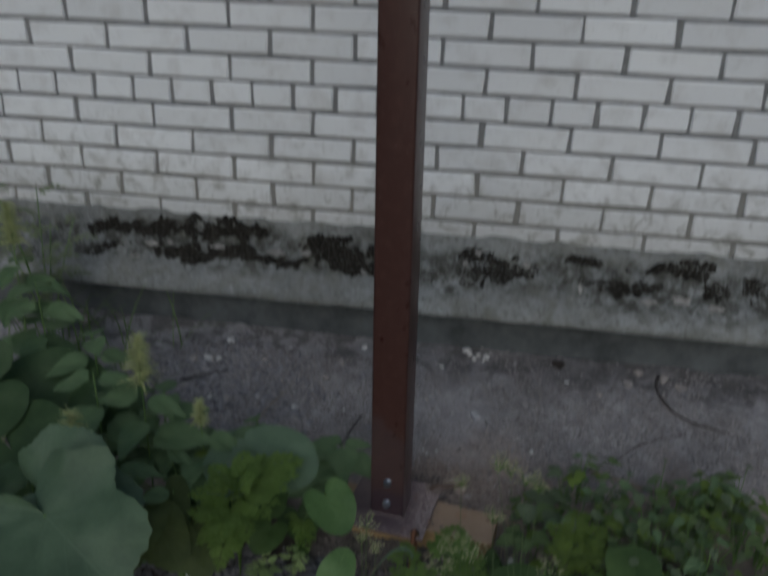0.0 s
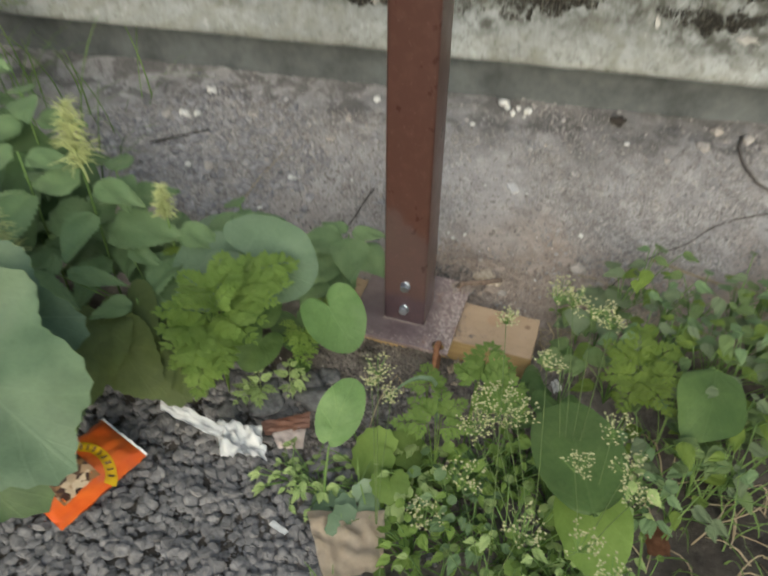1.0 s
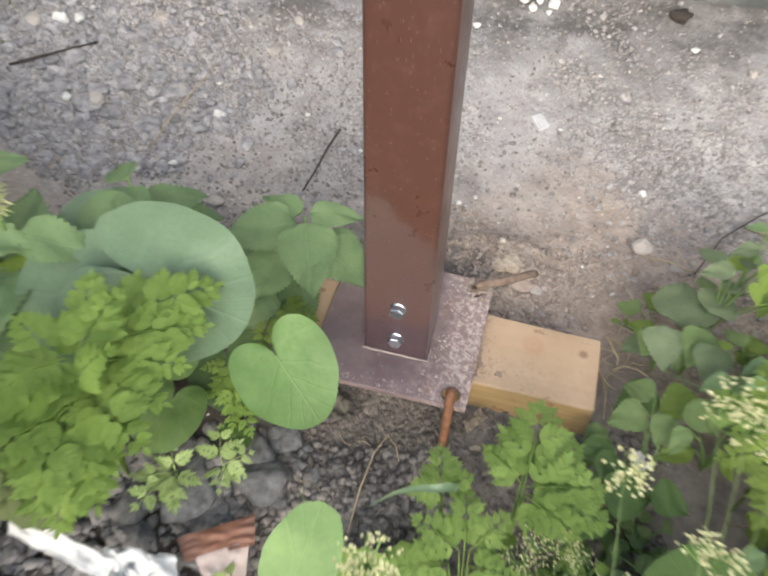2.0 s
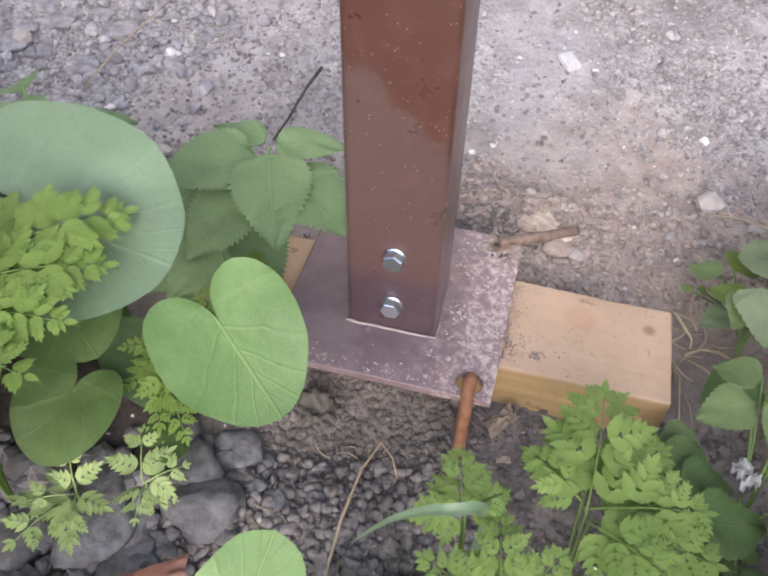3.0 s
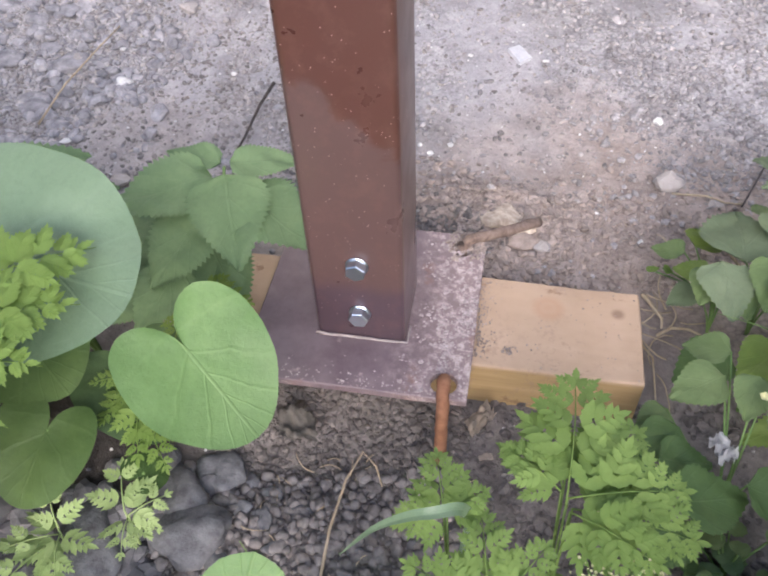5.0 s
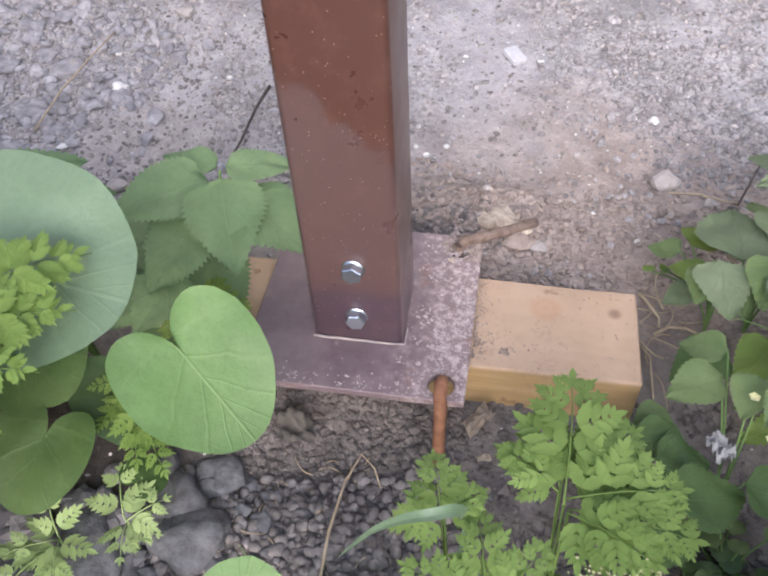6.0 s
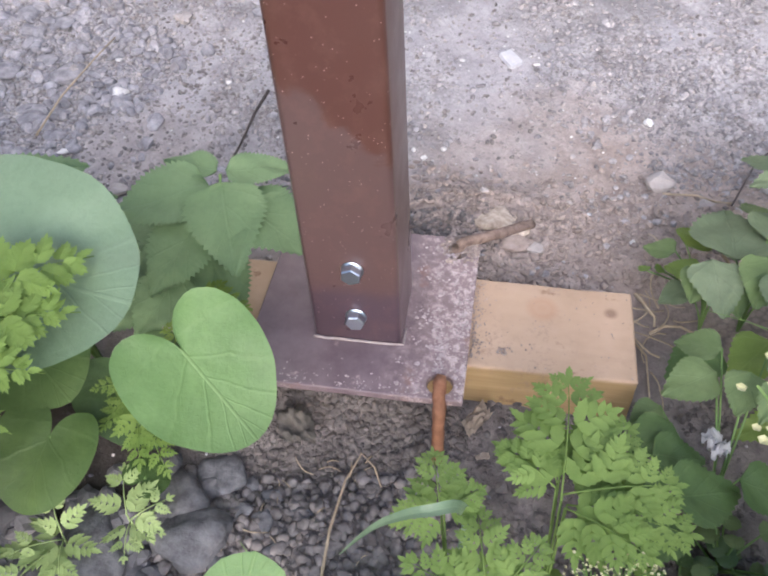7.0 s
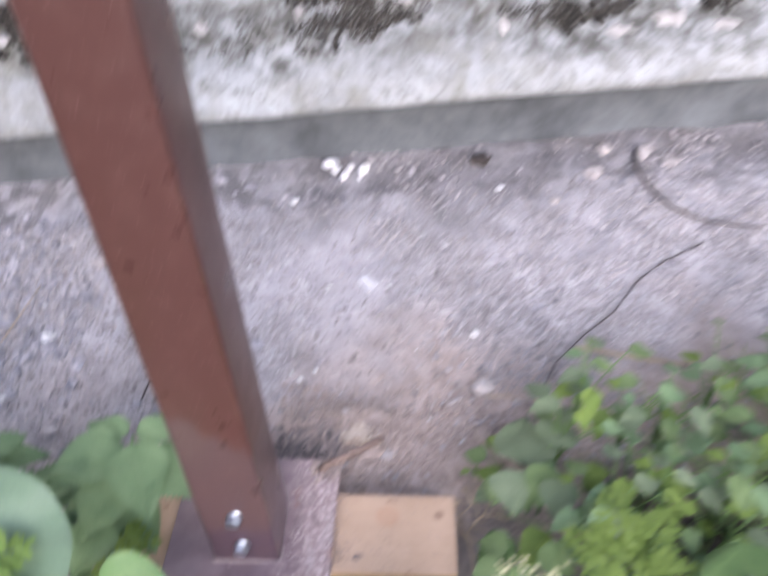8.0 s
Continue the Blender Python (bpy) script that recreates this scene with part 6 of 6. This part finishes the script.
def crumpled(name, corners, nx, ny, height, seed, mat, label, category, fold=None):
    """A crumpled sheet between four corners (x, y, z above the ground)."""
    bm = bmesh.new()
    p = [Vector((x, y, ground_base(x, y) + z)) for x, y, z in corners]
    rows = []
    for j in range(ny + 1):
        v = j / ny
        row = []
        for i in range(nx + 1):
            u = i / nx
            q = (p[0] * (1 - u) + p[1] * u) * (1 - v) + (p[3] * (1 - u) + p[2] * u) * v
            crease = abs(noise.noise(Vector((u * 3.3, v * 3.3, seed)))) + 0.5 * abs(noise.noise(Vector((u * 8, v * 8, seed + 4))))
            bulge = fold(u, v) if fold else 0
            row.append(q + Vector((0.15 * height * noise.noise(Vector((u * 5, v * 5, seed + 9))), 0.15 * height * noise.noise(Vector((u * 5, v * 5, seed + 19))), height * crease + bulge + 0.012)))
        rows.append(row)
    grid_mesh(bm, rows)
    bmesh.ops.solidify(bm, geom=bm.faces[:], thickness=0.0006)
    return tagged(mesh_object(name, bm, mat, True), label, category, "litter")


def wrapper_material():
    m, nt, b = material("printed_orange_foil", 0.3, 0, 0.6)
    tc = nt.nodes.new("ShaderNodeTexCoord").outputs["Generated"]
    n = noise_tex(nt, tc, 3.0, 3, 0.5)
    col = ramp(nt, n, [(0.3, (0.62, 0.09, 0.015)), (0.7, (0.75, 0.17, 0.03))])
    nt.links.new(col, b.inputs["Base Color"])
    return m


DEAD = plain_material("dead_leaf", (0.15, 0.135, 0.115), (0.34, 0.31, 0.27), 70, 0.9)

def picture_material():
    m, nt, b = material("printed_picture", 0.35, 0, 0.5)
    tc = nt.nodes.new("ShaderNodeTexCoord").outputs["Object"]
    cells = voronoi_tex(nt, tc, 75, "Color")
    nt.links.new(ramp(nt, axis_value(nt, cells, 0), [(0.2, (0.05, 0.02, 0.012)), (0.5, (0.3, 0.16, 0.07)), (0.85, (0.62, 0.5, 0.36))]), b.inputs["Base Color"])
    return m


PICTURE = picture_material()
ORANGE = wrapper_material()
YELLOW_INK = plain_material("yellow_print", (0.76, 0.46, 0.01), (0.86, 0.56, 0.02), 40, 0.35)
BROWN_INK = plain_material("brown_print", (0.07, 0.03, 0.015), (0.35, 0.2, 0.1), 160, 0.4)
SCRAP_PAPER = plain_material("soiled_white_paper", (0.66, 0.65, 0.63), (0.82, 0.82, 0.81), 90, 0.8, 0, False, 0.3)
WHITE_FOIL = plain_material("white_wrapper", (0.82, 0.83, 0.85), (0.9, 0.91, 0.93), 50, 0.4, 0, False, 0.2, 0.05)
BEIGE = plain_material("beige_paper", (0.5, 0.41, 0.31), (0.68, 0.59, 0.48), 30, 0.85)
PINK = plain_material("brown_pink_wrapper", (0.36, 0.17, 0.11), (0.5, 0.3, 0.24), 25, 0.5)
PALE_PINK = plain_material("pale_pink_wrapper", (0.6, 0.5, 0.47), (0.78, 0.7, 0.68), 25, 0.5, 0, False, 0.3, 0.1)


def snack_packet():
    ob = thing("snack_packet", pose(-0.487, -0.385, ground_base(-0.5, -0.37) + 0.018, 7, -9, -31), "crumpled orange snack packet with yellow print on the gravel", "packet", "litter")
    w, h = 0.14, 0.17

    def skin(u, v, top):
        puff = 0.014 * max(0.0, math.sin(math.pi * u)) ** 0.6 * max(0.0, math.sin(math.pi * min(1, max(0, v)))) ** 0.5
        c = 0.006 * noise.noise(Vector((u * 4, v * 5, 3 + top))) + 0.003 * noise.noise(Vector((u * 11, v * 13, 6)))
        return Vector(((u - 0.5) * w, (v - 0.5) * h, (puff + 0.0015 if top else -puff * 0.6) + c))

    bm = bmesh.new()
    for top in (1, 0):
        grid_mesh(bm, [[skin(i / 20, j / 26, top) for i in range(21)] for j in range(27)])
    part("pouch", bm, ORANGE, ob, "", True)

    def printed(name, region, mat, label):
        bm = bmesh.new()
        rows = [[skin(*region(i / 14, j / 6), 1) + Vector((0, 0, 0.0012)) for i in range(15)] for j in range(7)]
        grid_mesh(bm, rows)
        part(name, bm, mat, ob, label, True)

    def arc(u, v):
        a = radians(150 - 120 * u)
        r = 0.42 + 0.16 * v
        return 0.56 + r * math.cos(a), 0.42 + 0.62 * r * math.sin(a)

    printed("print", arc, YELLOW_INK, "yellow curved lettering band")
    printed("picture", lambda u, v: (0.3 + 0.5 * u, 0.16 + 0.42 * v), PICTURE, "brown and cream printed picture")
    for k in range(9):
        bm = bmesh.new()
        rows = []
        for u in (0.05 + 0.1 * k, 0.085 + 0.1 * k):
            rows.append([skin(*arc(u, v), 1) + Vector((0, 0, 0.002)) for v in (0.2, 0.4, 0.6, 0.8)])
        grid_mesh(bm, rows)
        part("bar", bm, BROWN_INK, ob)
    bm = bmesh.new()
    rows = [[skin(i / 20, 1 + (0.012 + 0.006 * noise.noise(Vector((i * 0.9, 0, 2)))) * j, 1) + Vector((0, 0, 0.0015 * (i % 2))) for i in range(21)] for j in range(3)]
    grid_mesh(bm, rows)
    part("seal", bm, WHITE_FOIL, ob, "crimped silver-white seal edge", True)


snack_packet()


def torn_wrapper():
    crumpled("torn_wrapper", ((-0.388, -0.256, 0.07), (-0.262, -0.286, 0.055), (-0.272, -0.306, 0.045), (-0.384, -0.276, 0.06)), 24, 8, 0.012, 4, WHITE_FOIL, "torn white wrapper strip on the gravel", "wrapper")
    crumpled("torn_wrapper", ((-0.285, -0.272, 0.045), (-0.205, -0.272, 0.05), (-0.182, -0.318, 0.022), (-0.262, -0.324, 0.022)), 20, 16, 0.034, 8, WHITE_FOIL, "crumpled white wrapper beside the gravel", "wrapper")
    crumpled("torn_wrapper", ((-0.215, -0.245, 0.026), (-0.135, -0.205, 0.026), (-0.128, -0.24, 0.022), (-0.2, -0.268, 0.022)), 16, 12, 0.01, 12, PINK, "crumpled red-brown wrapper piece", "wrapper")
    crumpled("torn_wrapper", ((-0.19, -0.262, 0.024), (-0.135, -0.235, 0.024), (-0.13, -0.28, 0.018), (-0.172, -0.287, 0.018)), 14, 10, 0.008, 14, PALE_PINK, "pale pink inside of a torn wrapper", "wrapper")
    crumpled("paper_scrap", ((-0.095, -0.395, 0.018), (0.03, -0.375, 0.02), (0.045, -0.47, 0.014), (-0.04, -0.505, 0.014)), 18, 16, 0.02, 15, BEIGE, "crumpled beige paper on the gravel", "paper")
    crumpled("paper_scrap", ((-0.145, -0.415, 0.012), (-0.115, -0.43, 0.012), (-0.12, -0.438, 0.012), (-0.15, -0.425, 0.012)), 8, 4, 0.004, 19, WHITE_FOIL, "small white paper scrap on the gravel", "paper")
    crumpled("paper_scrap", ((0.279, -0.103, 0.062), (0.294, -0.101, 0.066), (0.3, -0.119, 0.058), (0.287, -0.122, 0.056)), 14, 14, 0.018, 23, SCRAP_PAPER, "crumpled white paper among the leaves", "paper")
    crumpled("dry_leaf", ((0.093, -0.052, 0.004), (0.112, -0.038, 0.01), (0.122, -0.05, 0.012), (0.1, -0.066, 0.004)), 12, 12, 0.014, 27, BEIGE, "curled dry beige leaf by the peg", "leaf")
    crumpled("dry_leaf", ((0.104, -0.08, 0.002), (0.117, -0.078, 0.003), (0.118, -0.084, 0.002), (0.106, -0.086, 0.002)), 8, 5, 0.006, 29, BEIGE, "small dry beige leaf by the peg", "leaf")
    crumpled("dry_leaf", ((-0.08, -0.035, 0.004), (-0.045, -0.04, 0.006), (-0.04, -0.065, 0.006), (-0.075, -0.062, 0.004)), 12, 10, 0.02, 33, DEAD, "curled grey-brown dead leaf in the hollow", "leaf")
    crumpled("dry_leaf", ((0.435, -0.32, 0.03), (0.475, -0.32, 0.03), (0.48, -0.37, 0.022), (0.445, -0.375, 0.022)), 10, 10, 0.012, 37, RUST, "rust-brown dead leaf among the weeds", "leaf")


torn_wrapper()


def moss_patches():
    """Dark moss tufts on the weathered plinth, joined into one mesh."""
    rng = random.Random(44)
    co, faces = [], []
    spans = ((-1.17, -0.86, 0.39, 0.03), (-0.9, -0.56, 0.41, 0.032), (-0.83, -0.77, 0.44, 0.034), (-0.7, -0.65, 0.435, 0.03), (-1.17, -0.98, 0.33, 0.018), (-0.95, -0.72, 0.325, 0.03), (-0.76, -0.4, 0.335, 0.028), (-0.42, -0.16, 0.375, 0.036), (-0.36, -0.02, 0.335, 0.022), (0.0, 0.06, 0.345, 0.024), (0.085, 0.2, 0.372, 0.046), (0.17, 0.28, 0.366, 0.034), (0.27, 0.35, 0.366, 0.022), (0.42, 0.53, 0.412, 0.02), (0.46, 0.61, 0.356, 0.038), (0.63, 0.72, 0.352, 0.03), (0.68, 0.89, 0.398, 0.03), (0.83, 0.91, 0.356, 0.036), (0.95, 1.15, 0.36, 0.03))
    profile_y = ([0.23, 0.256, 0.29, 0.33, 0.37, 0.41, 0.45], [0.74, 0.74, 0.77, 0.815, 0.848, 0.866, 0.87])
    for x0, x1, zc, hz in spans:
        for _ in range(int(17000 * (x1 - x0) * hz / 0.03)):
            x = rng.uniform(x0 - 0.02, x1 + 0.02)
            z = zc + rng.uniform(-1.3, 1.3) * hz
            line = zc + 0.022 * noise.noise(Vector((x * 6, 1.5, zc * 9))) + 0.012 * noise.noise(Vector((x * 21, 3.5, zc * 9)))
            deep = hz * (0.75 + 0.9 * noise.noise(Vector((x * 11, 6.5, zc * 9))))
            inside = 1 - ((2 * x - x0 - x1) / (x1 - x0)) ** 4 - ((z - line) / max(0.004, deep)) ** 2
            if inside + 1.3 * noise.noise(Vector((x * 24, 0.5, z * 34))) + 1.3 * noise.noise(Vector((x * 60, 2.5, z * 80))) < 0.12:
                continue
            s = rng.uniform(0.0022, 0.0064)
            y = float(np.interp(z, *profile_y)) + 0.002
            b = len(co)
            q = Vector((x, y, z))
            for d in ((1, 0, 0), (0, -1, 0.2), (-1, 0, 0), (0, 1, 0.2), (0, -0.4, 0.8), (0, -0.3, -0.6)):
                co.append(tuple(q + s * Vector(d) * rng.uniform(0.6, 1.4)))
            faces += [(b + i, b + (i + 1) % 4, b + 4) for i in range(4)] + [(b + (i + 1) % 4, b + i, b + 5) for i in range(4)]
    me = bpy.data.meshes.new("moss")
    me.from_pydata(co, [], faces)
    me.materials.append(MOSS)
    tagged(new("moss", me), "dry black moss on the weathered plinth", "moss", "", "stuff")


moss_patches()

lay_bricks()
